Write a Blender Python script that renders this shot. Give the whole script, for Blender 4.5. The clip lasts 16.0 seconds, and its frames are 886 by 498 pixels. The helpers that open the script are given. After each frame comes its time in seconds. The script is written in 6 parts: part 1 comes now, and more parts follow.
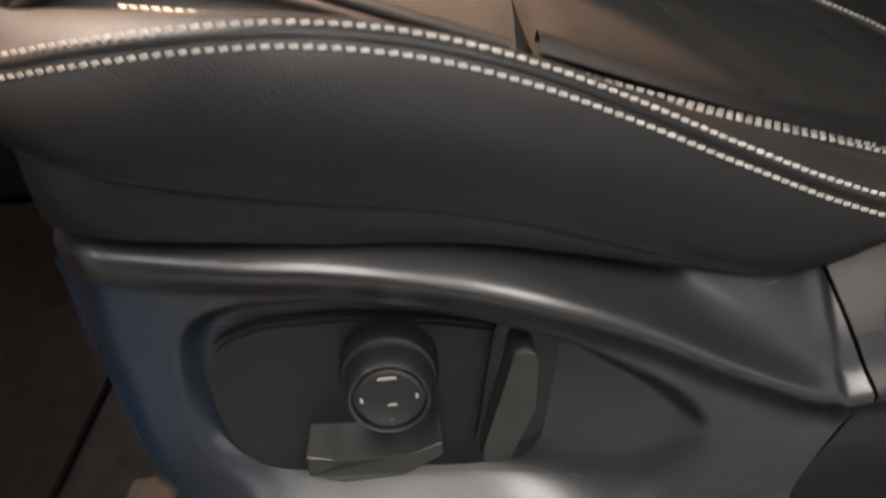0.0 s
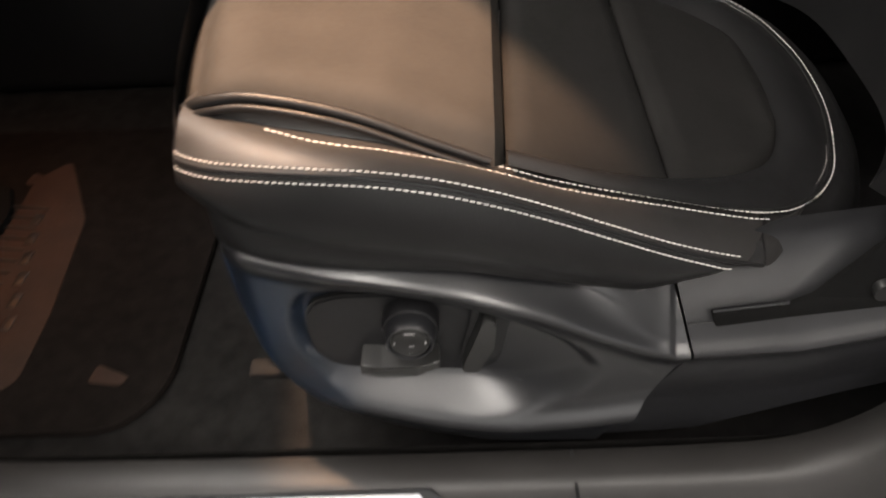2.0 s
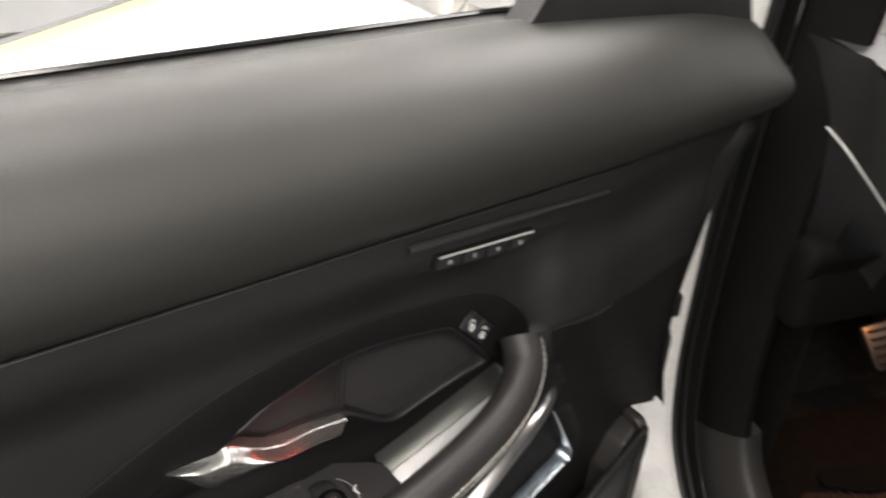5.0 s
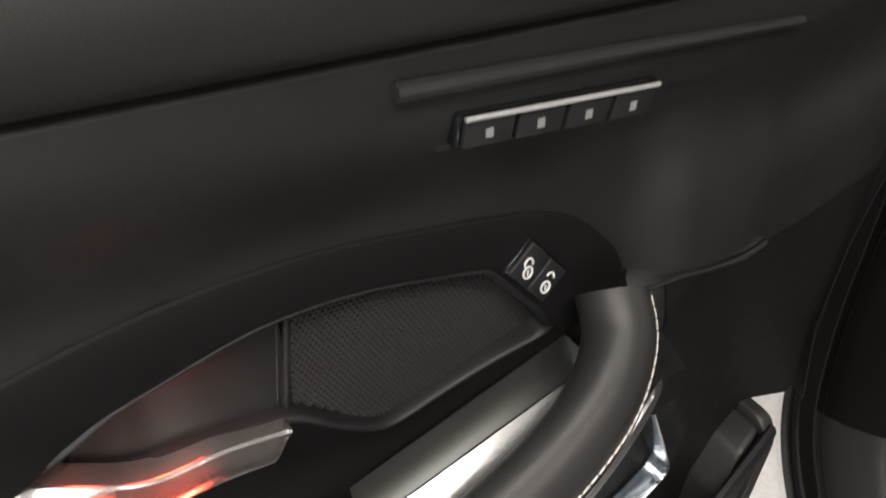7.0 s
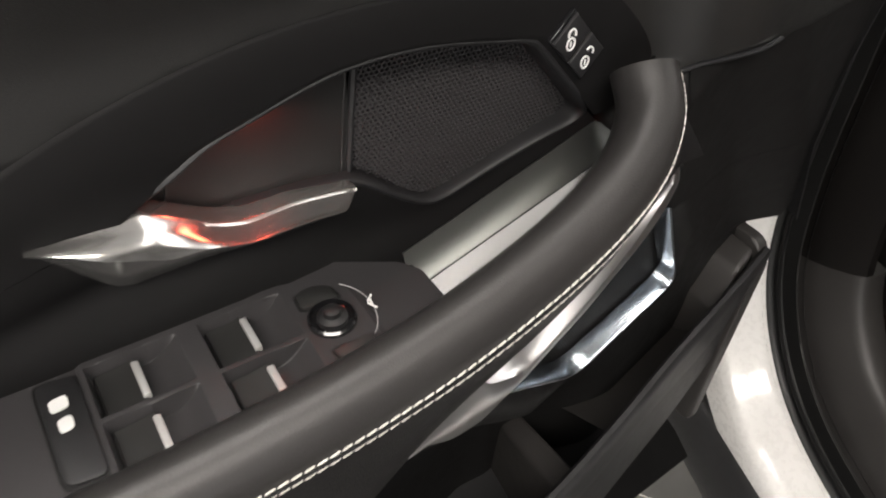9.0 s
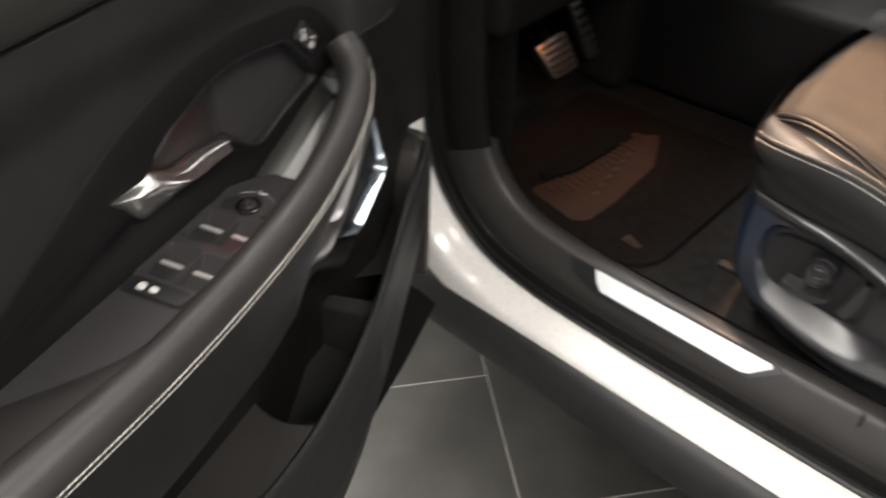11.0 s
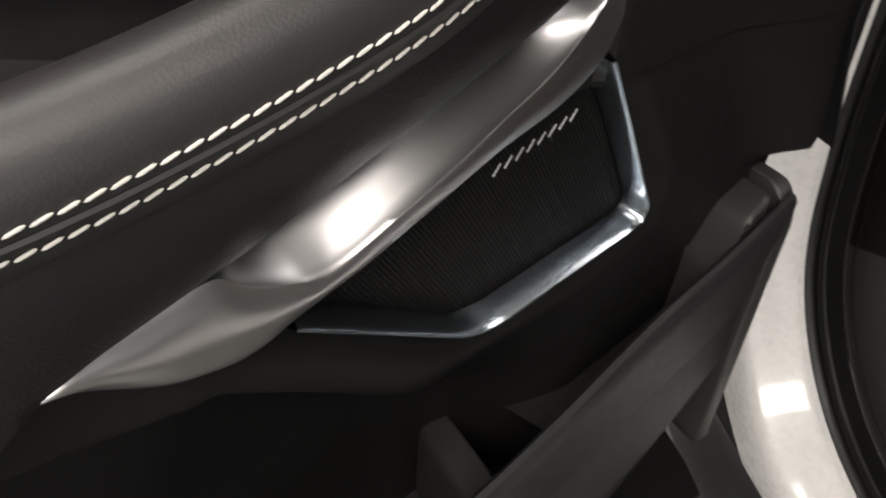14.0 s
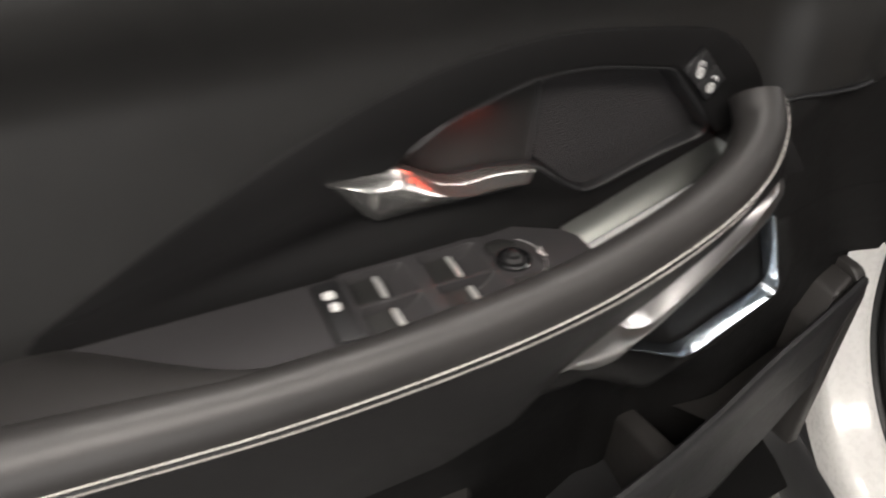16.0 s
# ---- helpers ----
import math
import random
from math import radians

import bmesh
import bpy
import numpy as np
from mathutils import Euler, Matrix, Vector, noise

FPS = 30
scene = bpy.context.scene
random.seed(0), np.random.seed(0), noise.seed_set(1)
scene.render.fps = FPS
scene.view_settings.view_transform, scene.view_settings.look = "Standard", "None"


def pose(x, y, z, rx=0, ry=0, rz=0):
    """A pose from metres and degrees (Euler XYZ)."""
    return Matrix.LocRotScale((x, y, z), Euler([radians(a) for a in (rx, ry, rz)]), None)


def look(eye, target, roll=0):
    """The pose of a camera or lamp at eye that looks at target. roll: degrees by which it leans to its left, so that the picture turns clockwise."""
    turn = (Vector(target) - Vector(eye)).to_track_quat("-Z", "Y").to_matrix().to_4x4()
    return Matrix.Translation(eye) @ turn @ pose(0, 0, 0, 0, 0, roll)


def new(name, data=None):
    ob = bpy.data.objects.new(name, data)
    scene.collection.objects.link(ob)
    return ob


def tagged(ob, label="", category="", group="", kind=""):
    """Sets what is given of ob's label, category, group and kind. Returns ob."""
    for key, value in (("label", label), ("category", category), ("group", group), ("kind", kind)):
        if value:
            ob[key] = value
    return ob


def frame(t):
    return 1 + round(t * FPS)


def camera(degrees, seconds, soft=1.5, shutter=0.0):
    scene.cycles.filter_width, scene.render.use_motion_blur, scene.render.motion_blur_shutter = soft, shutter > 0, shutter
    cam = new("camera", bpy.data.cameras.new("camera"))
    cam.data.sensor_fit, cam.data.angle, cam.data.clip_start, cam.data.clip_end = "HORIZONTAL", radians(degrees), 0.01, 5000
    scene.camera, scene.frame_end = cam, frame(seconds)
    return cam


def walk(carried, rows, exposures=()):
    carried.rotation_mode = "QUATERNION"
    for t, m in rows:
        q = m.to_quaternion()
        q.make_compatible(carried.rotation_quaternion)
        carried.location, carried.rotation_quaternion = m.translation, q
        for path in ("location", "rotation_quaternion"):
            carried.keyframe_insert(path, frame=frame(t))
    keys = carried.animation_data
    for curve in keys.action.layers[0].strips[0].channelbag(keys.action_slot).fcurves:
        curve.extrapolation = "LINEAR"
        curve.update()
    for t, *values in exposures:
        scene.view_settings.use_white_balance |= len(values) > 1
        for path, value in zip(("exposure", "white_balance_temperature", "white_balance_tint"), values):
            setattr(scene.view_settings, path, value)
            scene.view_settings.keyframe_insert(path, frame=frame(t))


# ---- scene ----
cam = camera(60.4, 16.0, 1.9, 0.5)
PATH = [
    (0, (0.225, 0.176, 1.041), (0.294, 1.879, -0.006), -4.2),
    (0.5, (0.232, 0.201, 1.005), (0.298, 1.846, -0.129), -4.6),
    (1, (0.228, 0.188, 1.06), (0.315, 1.795, -0.127), -4.4),
    (1.5, (0.232, 0.153, 1.181), (0.324, 1.676, -0.113), -3.4),
    (2, (0.242, 0.068, 1.295), (0.22, 1.453, -0.147), -2.6),
    (2.5, (0.3, 0.018, 1.368), (0.008, 1.289, -0.148), -0.9),
    (3, (0.332, -0.04, 1.481), (-0.269, 1.102, -0.047), 0.9),
    (3.5, (0.33, -0.132, 1.609), (-0.549, 0.926, 0.157), 1.3),
    (4, (0.332, -0.218, 1.649), (-0.916, 0.753, 0.424), 1.1),
    (4.5, (0.321, -0.282, 1.652), (-1.173, 0.472, 0.557), 1.2),
    (5, (0.282, -0.31, 1.627), (-1.347, 0.206, 0.587), 1.6),
    (5.2, (0.26, -0.3, 1.607), (-1.392, 0.146, 0.572), 1.6),
    (7.3, (0.061, -0.233, 1.436), (-1.5, 0.135, 0.241), 0.9),
    (7.5, (0.061, -0.241, 1.428), (-1.473, 0.123, 0.198), 0.9),
    (8, (0.074, -0.267, 1.405), (-1.404, 0.109, 0.111), 1.3),
    (8.2, (0.079, -0.271, 1.399), (-1.373, 0.101, 0.074), 1.4),
    (10.3, (0.277, -0.399, 1.51), (-1.114, 0.103, 0.163), 0.9),
    (10.5, (0.308, -0.443, 1.528), (-1.016, 0.224, 0.186), 0.4),
    (11, (0.362, -0.538, 1.557), (-0.672, 0.58, 0.259), 0.0),
    (11.5, (0.288, -0.543, 1.522), (-0.616, 0.714, 0.256), 0.0),
    (12, (0.218, -0.454, 1.451), (-0.723, 0.792, 0.202), 0.1),
    (12.5, (0.183, -0.309, 1.389), (-0.969, 0.744, 0.138), -0.0),
    (13, (0.143, -0.241, 1.336), (-1.218, 0.523, 0.085), 0.3),
    (13.5, (0.11, -0.21, 1.277), (-1.366, 0.27, 0.015), 1.1),
    (14, (0.067, -0.162, 1.249), (-1.465, 0.128, -0.003), 0.3),
    (14.5, (0.053, -0.157, 1.238), (-1.519, 0.04, 0.018), 0.1),
    (15, (0.093, -0.155, 1.284), (-1.506, -0.022, 0.091), -0.1),
    (15.5, (0.186, -0.207, 1.375), (-1.423, -0.094, 0.193), -0.3),
    (16, (0.257, -0.351, 1.451), (-1.338, -0.18, 0.256), -0.2),
]
walk(cam, [(t, look(eye, target, roll)) for t, eye, target, roll in PATH], exposures=[(0.0, 0.2), (0.5, 0.4), (1.5, 0.2), (2.5, -0.15), (3.5, -0.2), (4.0, 0.2), (4.5, 0.2), (5.0, 0.15), (8.0, 0.33), (10.5, 0.2), (11.0, 0.1), (12.5, -0.02), (13.5, 0.08), (15.0, 0.12), (16.0, 0.42)])


# ---- light ----
world = bpy.data.worlds.new("showroom_air")
scene.world = world
world.use_nodes = True
world.node_tree.nodes["Background"].inputs[0].default_value = (0.95, 0.97, 1.0, 1)
world.node_tree.nodes["Background"].inputs[1].default_value = 0.07


def area(name, loc, target, sx, sy, power, colour):
    d = bpy.data.lights.new(name, "AREA")
    d.shape, d.size, d.size_y, d.energy, d.color = "RECTANGLE", sx, sy, power, colour
    o = new(name, d)
    o.matrix_world = look(loc, target)
    return o


def spot(name, loc, target, power, colour, angle, blend, radius):
    d = bpy.data.lights.new(name, "SPOT")
    d.energy, d.color, d.spot_size, d.spot_blend, d.shadow_soft_size = power, colour, radians(angle), blend, radius
    o = new(name, d)
    o.matrix_world = look(loc, target)
    return o


area("unseen_ceiling_lamp", (1.6, -0.9, 3.05), (1.6, -0.9, 0), 0.6, 3.0, 100, (1.0, 0.93, 0.86))
area("unseen_ceiling_lamp", (-0.2, -1.6, 3.05), (-0.2, -1.6, 0), 0.6, 3.0, 85, (1.0, 0.94, 0.88))
# unseen panel added to brighten the display counter
area("unseen_ceiling_lamp", (-3.6, 0.2, 3.05), (-3.6, 0.2, 0), 1.2, 3.0, 60, (1.0, 0.97, 0.93))
area("unseen_ceiling_lamp", (-1.7, -0.9, 3.05), (-1.7, -0.9, 0), 0.4, 3.0, 75, (1.0, 0.94, 0.88))
# area lamps added before the plain east and south walls as side fill
area("unseen_side_fill_lamp", (5.85, -0.8, 1.5), (0, -0.8, 1.3), 5.0, 2.4, 105, (1.0, 0.97, 0.95))
area("unseen_side_fill_lamp", (0.6, -5.85, 1.6), (0.6, 0, 1.2), 5.0, 2.2, 60, (1.0, 0.97, 0.95))
spot("ceiling_spot_lamp", (-0.34, 0.92, 2.95), (0.150, 0.640, 0.97), 1150, (1.0, 0.60, 0.36), 14.0, 0.8, 0.03)
# unseen panels added to brighten the dashboard and the chrome's reflections
area("unseen_ceiling_lamp", (-0.9, 1.4, 3.05), (-0.9, 1.4, 0), 0.6, 1.6, 85, (1.0, 0.94, 0.88))
area("unseen_ceiling_lamp", (-0.2, 2.5, 3.05), (-0.2, 2.5, 0), 3.0, 2.0, 150, (1.0, 0.96, 0.92))
# unseen lamp added to light the heel pad and pedals orange
spot("footwell_fill_lamp", (-0.42, 0.84, 0.985), (-0.38, 0.80, 0.60), 2.5, (1.0, 0.38, 0.14), 104, 1.0, 0.015)
# unseen spot added under the cup edge to redden the pocket and switches
spot("red_pocket_spot", (-0.1564, -0.2859, 1.249), (-0.1864, -0.2990, 1.185), 0.11, (1.0, 0.10, 0.05), 150, 0.6, 0.006)


# ---- materials ----
def mat(name, base, rough=0.5, metal=0.0, var=0.15, vscale=14.0, grain=0.0, gscale=900.0, coat=0.0, spec=0.5, voronoi=False, rvar=0.08):
    m = bpy.data.materials.new(name)
    m.use_nodes = True
    nt = m.node_tree
    n, l = nt.nodes, nt.links
    b = n["Principled BSDF"]
    b.inputs["Metallic"].default_value = metal
    b.inputs["Specular IOR Level"].default_value = spec
    b.inputs["Coat Weight"].default_value = coat
    b.inputs["Coat Roughness"].default_value = 0.06
    tc = n.new("ShaderNodeTexCoord")
    big = n.new("ShaderNodeTexNoise")
    big.inputs["Scale"].default_value, big.inputs["Detail"].default_value = vscale, 5
    l.new(tc.outputs["Object"], big.inputs["Vector"])
    ramp = n.new("ShaderNodeValToRGB")
    ramp.color_ramp.elements[0].position, ramp.color_ramp.elements[1].position = 0.3, 0.7
    ramp.color_ramp.elements[0].color = (*[c * (1 - var) for c in base], 1)
    ramp.color_ramp.elements[1].color = (*[min(1, c * (1 + var)) for c in base], 1)
    l.new(big.outputs["Fac"], ramp.inputs["Fac"])
    l.new(ramp.outputs["Color"], b.inputs["Base Color"])
    fine = n.new("ShaderNodeTexNoise")
    fine.inputs["Scale"].default_value, fine.inputs["Detail"].default_value = vscale * 9, 3
    l.new(tc.outputs["Object"], fine.inputs["Vector"])
    mr = n.new("ShaderNodeMapRange")
    mr.inputs["To Min"].default_value, mr.inputs["To Max"].default_value = max(0.02, rough - rvar), min(1, rough + rvar)
    l.new(fine.outputs["Fac"], mr.inputs["Value"])
    l.new(mr.outputs["Result"], b.inputs["Roughness"])
    if grain:
        if voronoi:
            g = n.new("ShaderNodeTexVoronoi")
            out = g.outputs["Distance"]
        else:
            g = n.new("ShaderNodeTexNoise")
            g.inputs["Detail"].default_value = 2
            out = g.outputs["Fac"]
        g.inputs["Scale"].default_value = gscale
        l.new(tc.outputs["Object"], g.inputs["Vector"])
        bump = n.new("ShaderNodeBump")
        bump.inputs["Strength"].default_value, bump.inputs["Distance"].default_value = grain, 0.0006
        l.new(out, bump.inputs["Height"])
        l.new(bump.outputs["Normal"], b.inputs["Normal"])
    return m


def scratched(m):
    """Sparse pale scuffs in one direction."""
    nt = m.node_tree
    n, l = nt.nodes, nt.links
    b = n["Principled BSDF"]
    src = b.inputs["Base Color"].links[0].from_socket
    tc = n.new("ShaderNodeTexCoord")
    mp = n.new("ShaderNodeMapping")
    mp.inputs["Rotation"].default_value = (0, 0.2, 0)
    mp.inputs["Scale"].default_value = (40, 40, 900)
    l.new(tc.outputs["Object"], mp.inputs["Vector"])
    a = n.new("ShaderNodeTexNoise")
    a.inputs["Scale"].default_value, a.inputs["Detail"].default_value = 1.0, 2
    l.new(mp.outputs["Vector"], a.inputs["Vector"])
    c = n.new("ShaderNodeTexNoise")
    c.inputs["Scale"].default_value = 22
    l.new(tc.outputs["Object"], c.inputs["Vector"])
    k = n.new("ShaderNodeMath")
    k.operation = "ADD"
    l.new(a.outputs["Fac"], k.inputs[0])
    l.new(c.outputs["Fac"], k.inputs[1])
    r = n.new("ShaderNodeMapRange")
    r.inputs["From Min"].default_value, r.inputs["From Max"].default_value, r.inputs["To Max"].default_value = 1.32, 1.40, 0.35
    l.new(k.outputs[0], r.inputs["Value"])
    mix = n.new("ShaderNodeMix")
    mix.data_type = "RGBA"
    mix.inputs["B"].default_value = (0.30, 0.30, 0.31, 1)
    l.new(r.outputs["Result"], mix.inputs["Factor"])
    l.new(src, mix.inputs["A"])
    l.new(mix.outputs["Result"], b.inputs["Base Color"])
    return m


def glow(name, colour, strength):
    m = bpy.data.materials.new(name)
    m.use_nodes = True
    b = m.node_tree.nodes["Principled BSDF"]
    b.inputs["Base Color"].default_value = (0.6, 0.6, 0.6, 1)
    b.inputs["Emission Color"].default_value = (*colour, 1)
    b.inputs["Emission Strength"].default_value = strength
    return m


def glass(name, tint=(1, 1, 1)):
    m = bpy.data.materials.new(name)
    m.use_nodes = True
    b = m.node_tree.nodes["Principled BSDF"]
    b.inputs["Base Color"].default_value = (*tint, 1)
    b.inputs["Roughness"].default_value = 0.0
    b.inputs["Transmission Weight"].default_value = 1.0
    b.inputs["IOR"].default_value = 1.02
    return m


BLACK_MAT = mat("deep_black_flat", (0.0035, 0.0034, 0.0034), 0.95, var=0.2, vscale=20, spec=0.15)
BLACK_PANEL = mat("deep_black_panel", (0.0085, 0.0083, 0.0085), 0.6, var=0.15, vscale=10, grain=0.15, gscale=1500, spec=0.12)
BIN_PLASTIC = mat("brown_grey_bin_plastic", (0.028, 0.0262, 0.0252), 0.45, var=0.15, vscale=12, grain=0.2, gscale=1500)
LOW_PANEL = mat("black_lower_panel", (0.0085, 0.0083, 0.0083), 0.54, var=0.15, vscale=10, grain=0.15, gscale=1500, spec=0.2)
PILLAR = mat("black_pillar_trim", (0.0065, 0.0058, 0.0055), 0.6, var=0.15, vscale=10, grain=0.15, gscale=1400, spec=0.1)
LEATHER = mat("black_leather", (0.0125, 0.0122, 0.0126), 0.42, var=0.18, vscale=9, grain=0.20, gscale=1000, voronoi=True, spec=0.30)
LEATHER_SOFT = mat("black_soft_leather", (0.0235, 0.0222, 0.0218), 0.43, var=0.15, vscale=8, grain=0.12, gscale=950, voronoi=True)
PLASTIC = mat("charcoal_grained_plastic", (0.0150, 0.0148, 0.0145), 0.45, var=0.16, vscale=12, grain=0.22, gscale=1500)
PLASTIC_SOFT = mat("charcoal_soft_touch_plastic", (0.019, 0.0190, 0.0172), 0.47, var=0.08, vscale=7, grain=0.22, gscale=1300, spec=0.45, rvar=0.012)
PLASTIC_DARK = mat("black_matt_plastic", (0.014, 0.014, 0.015), 0.50, var=0.2, vscale=12, grain=0.2, gscale=1400)
SEAT_PLASTIC = scratched(mat("dark_grey_seat_plastic", (0.0125, 0.0128, 0.0145), 0.32, var=0.10, vscale=16, grain=0.07, gscale=1700, spec=1.0, rvar=0.02))
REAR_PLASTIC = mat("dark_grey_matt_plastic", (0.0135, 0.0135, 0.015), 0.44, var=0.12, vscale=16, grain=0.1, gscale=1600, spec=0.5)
ARM_PLASTIC = mat("grey_armrest_plastic", (0.034, 0.0325, 0.034), 0.48, var=0.10, vscale=12, grain=0.2, gscale=1500)
PLATE_MAT = mat("black_switch_plate", (0.0095, 0.0095, 0.0105), 0.42, var=0.15, vscale=25, grain=0.12, gscale=1600)
SWITCH = mat("grey_switch_plastic", (0.021, 0.021, 0.0205), 0.36, var=0.1, vscale=20, grain=0.1, gscale=1600, spec=0.7)
FRAME = mat("satin_blue_grey_metal", (0.46, 0.50, 0.54), 0.20, 1.0, var=0.03, vscale=20, rvar=0.01)
BLADE = mat("brushed_chrome_blade", (0.68, 0.675, 0.675), 0.34, 1.0, var=0.03, vscale=20, rvar=0.03)
HANDLE = mat("bright_chrome_handle", (0.54, 0.535, 0.52), 0.20, 0.92, var=0.02, rvar=0.02)
GLOSS = mat("gloss_black_plastic", (0.008, 0.008, 0.009), 0.10, var=0.1, coat=0.5)
RUBBER = mat("black_rubber", (0.011, 0.011, 0.011), 0.45, var=0.2, vscale=20)
CHROME = mat("polished_chrome", (0.80, 0.81, 0.82), 0.12, 1.0, var=0.02, rvar=0.01)
SATIN = mat("satin_silver_trim", (0.78, 0.80, 0.83), 0.20, 1.0, var=0.02, vscale=20, rvar=0.015)
LINER = mat("brushed_pull_liner", (0.15, 0.155, 0.147), 0.36, 1.0, var=0.04, vscale=20, rvar=0.04)
INSERT = mat("polished_pull_insert", (0.86, 0.86, 0.86), 0.18, 0.9, var=0.02, rvar=0.02)
SILVER = mat("silver_lacquer", (0.60, 0.60, 0.59), 0.34, 0.45, var=0.04, rvar=0.03)
VENTMETAL = mat("satin_chrome_vent", (0.70, 0.70, 0.70), 0.22, 0.85, var=0.03, rvar=0.03)
THREAD = mat("off_white_thread", (0.62, 0.60, 0.56), 0.75, var=0.1, vscale=60)
PAINT = mat("white_car_paint", (0.78, 0.77, 0.75), 0.28, var=0.03, coat=1.0)
CARPET = mat("charcoal_carpet", (0.0125, 0.0117, 0.0113), 0.98, var=0.35, vscale=45, grain=1.0, gscale=700, spec=0.1)
MATCLOTH = mat("dark_mat_pile", (0.0085, 0.0066, 0.0058), 0.98, var=0.35, vscale=50, grain=1.0, gscale=650, spec=0.1)
HEEL = mat("brown_black_heel_rubber", (0.024, 0.0090, 0.0036), 0.8, var=0.25, vscale=25, grain=0.3, gscale=900)
CLOTH = mat("black_seat_suede_nap", (0.025, 0.0225, 0.020), 0.78, var=0.16, vscale=22, grain=0.35, gscale=1500, spec=0.3)
CLOTH_PLAIN = mat("black_seat_suede", (0.0115, 0.0108, 0.0102), 0.9, var=0.2, vscale=18, grain=0.5, gscale=1200, spec=0.2)
PEDAL = mat("brushed_steel_pedal", (0.55, 0.54, 0.52), 0.32, 1.0, var=0.1, vscale=40)
WHITE_MARK = mat("white_printed_marking", (0.75, 0.75, 0.74), 0.5, var=0.02)
GREY_MARK = mat("grey_printed_marking", (0.32, 0.32, 0.32), 0.5, var=0.02)
TILE = mat("grey_stone_tile", (0.066, 0.065, 0.061), 0.40, var=0.22, vscale=6, grain=0.25, gscale=300)
GROUT = mat("pale_grout", (0.42, 0.40, 0.37), 0.85, var=0.15, vscale=40)
WALLPAINT = mat("white_wall_paint", (0.80, 0.80, 0.80), 0.7, var=0.03, vscale=2)
GREYWALL = mat("grey_wall_paint", (0.50, 0.49, 0.47), 0.8, var=0.05, vscale=2)
YELLOW = mat("pale_yellow_laminate", (0.78, 0.72, 0.36), 0.5, var=0.04, vscale=4)
GREYBAND = mat("grey_laminate", (0.25, 0.25, 0.26), 0.5, var=0.06, vscale=4)
# blue reflection on the seat side panel, painted as a tint that fades rearwards
BLUE_TINT = mat("blue_reflection_tint", (0.016, 0.045, 0.10), 0.34, var=0.5, vscale=18, coat=0.2)
fn = BLUE_TINT.node_tree
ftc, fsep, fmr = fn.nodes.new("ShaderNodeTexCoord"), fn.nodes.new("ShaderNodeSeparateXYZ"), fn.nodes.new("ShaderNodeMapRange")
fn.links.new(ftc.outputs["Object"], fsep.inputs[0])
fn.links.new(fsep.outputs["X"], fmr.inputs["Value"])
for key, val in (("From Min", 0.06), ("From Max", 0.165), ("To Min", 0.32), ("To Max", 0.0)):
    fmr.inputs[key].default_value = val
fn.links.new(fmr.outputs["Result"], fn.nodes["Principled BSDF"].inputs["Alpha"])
# the inlay is unlit metal; a weak emission stands in for its sheen
INLAY_SHEEN = glow("sill_inlay_sheen", (0.95, 0.98, 1.0), 0.32)
LIT_LETTER = glow("lit_sill_letters", (0.52, 0.80, 0.86), 0.62)
RED_GLOW = glow("red_ambient_light", (1.0, 0.10, 0.05), 20.0)
RED_STRIP = glow("red_ambient_strip", (1.0, 0.12, 0.06), 1.2)
GLASS = glass("clear_glass")
MIRROR = mat("mirror_silver", (0.85, 0.86, 0.87), 0.02, 1.0, var=0.0, rvar=0.0)


# ---- mesh tools ----
def part(name, bm, material, parent=None, label="", smooth=True, kind="", category="", group=""):
    bmesh.ops.recalc_face_normals(bm, faces=bm.faces)
    me = bpy.data.meshes.new(name)
    bm.to_mesh(me)
    bm.free()
    me.materials.append(material)
    for p in me.polygons:
        p.use_smooth = smooth
    if smooth:
        me.set_sharp_from_angle(angle=radians(38))
    o = new(name, me)
    if parent is not None:
        o.parent = parent
        if parent.type == "EMPTY" and parent.get("flat"):
            o.matrix_parent_inverse = parent.matrix_basis.inverted()
    return tagged(o, label, category, group, kind)


def thing(name, label, category, base, m=None, kind="", group=""):
    """An Empty that carries parts. Without m the parts are built in the world's axes."""
    o = new(name)
    o.empty_display_size = 0.05
    if m is None:
        o.matrix_basis = Matrix.Translation(base)
        o["flat"] = 1
    else:
        o.matrix_basis = m
    return tagged(o, label, category, group, kind)


def spline(keys, count):
    """Catmull-Rom through the keys."""
    k = [Vector(p) for p in keys]
    k = [k[0] * 2 - k[1]] + k + [k[-1] * 2 - k[-2]]
    seg = len(k) - 3
    out = []
    for i in range(count):
        f = i / (count - 1) * seg
        j = min(int(f), seg - 1)
        t = f - j
        a, b, c, d = k[j:j + 4]
        out.append(0.5 * (2 * b + (c - a) * t + (2 * a - 5 * b + 4 * c - d) * t * t + (3 * b - a - 3 * c + d) * t ** 3))
    return out


def even(pts, step):
    """Points along a line at an even step, with the direction at each."""
    out, left = [], 0.0
    for a, b in zip(pts, pts[1:]):
        d = (b - a).length
        while left <= d and d > 0:
            out.append((a.lerp(b, left / d), (b - a) / d))
            left += step
        left -= d
    return out


def ease(x, a, b):
    t = min(1.0, max(0.0, (x - a) / (b - a)))
    return t * t * (3 - 2 * t)


def lin(x, xs, ys):
    return float(np.interp(x, xs, ys))


def curve(xs, ys):
    """A smooth function through the points."""
    p = spline([(a, b, 0) for a, b in sorted(zip(xs, ys))], 160)
    px, py = [q.x for q in p], [q.y for q in p]
    return lambda x: float(np.interp(x, px, py))


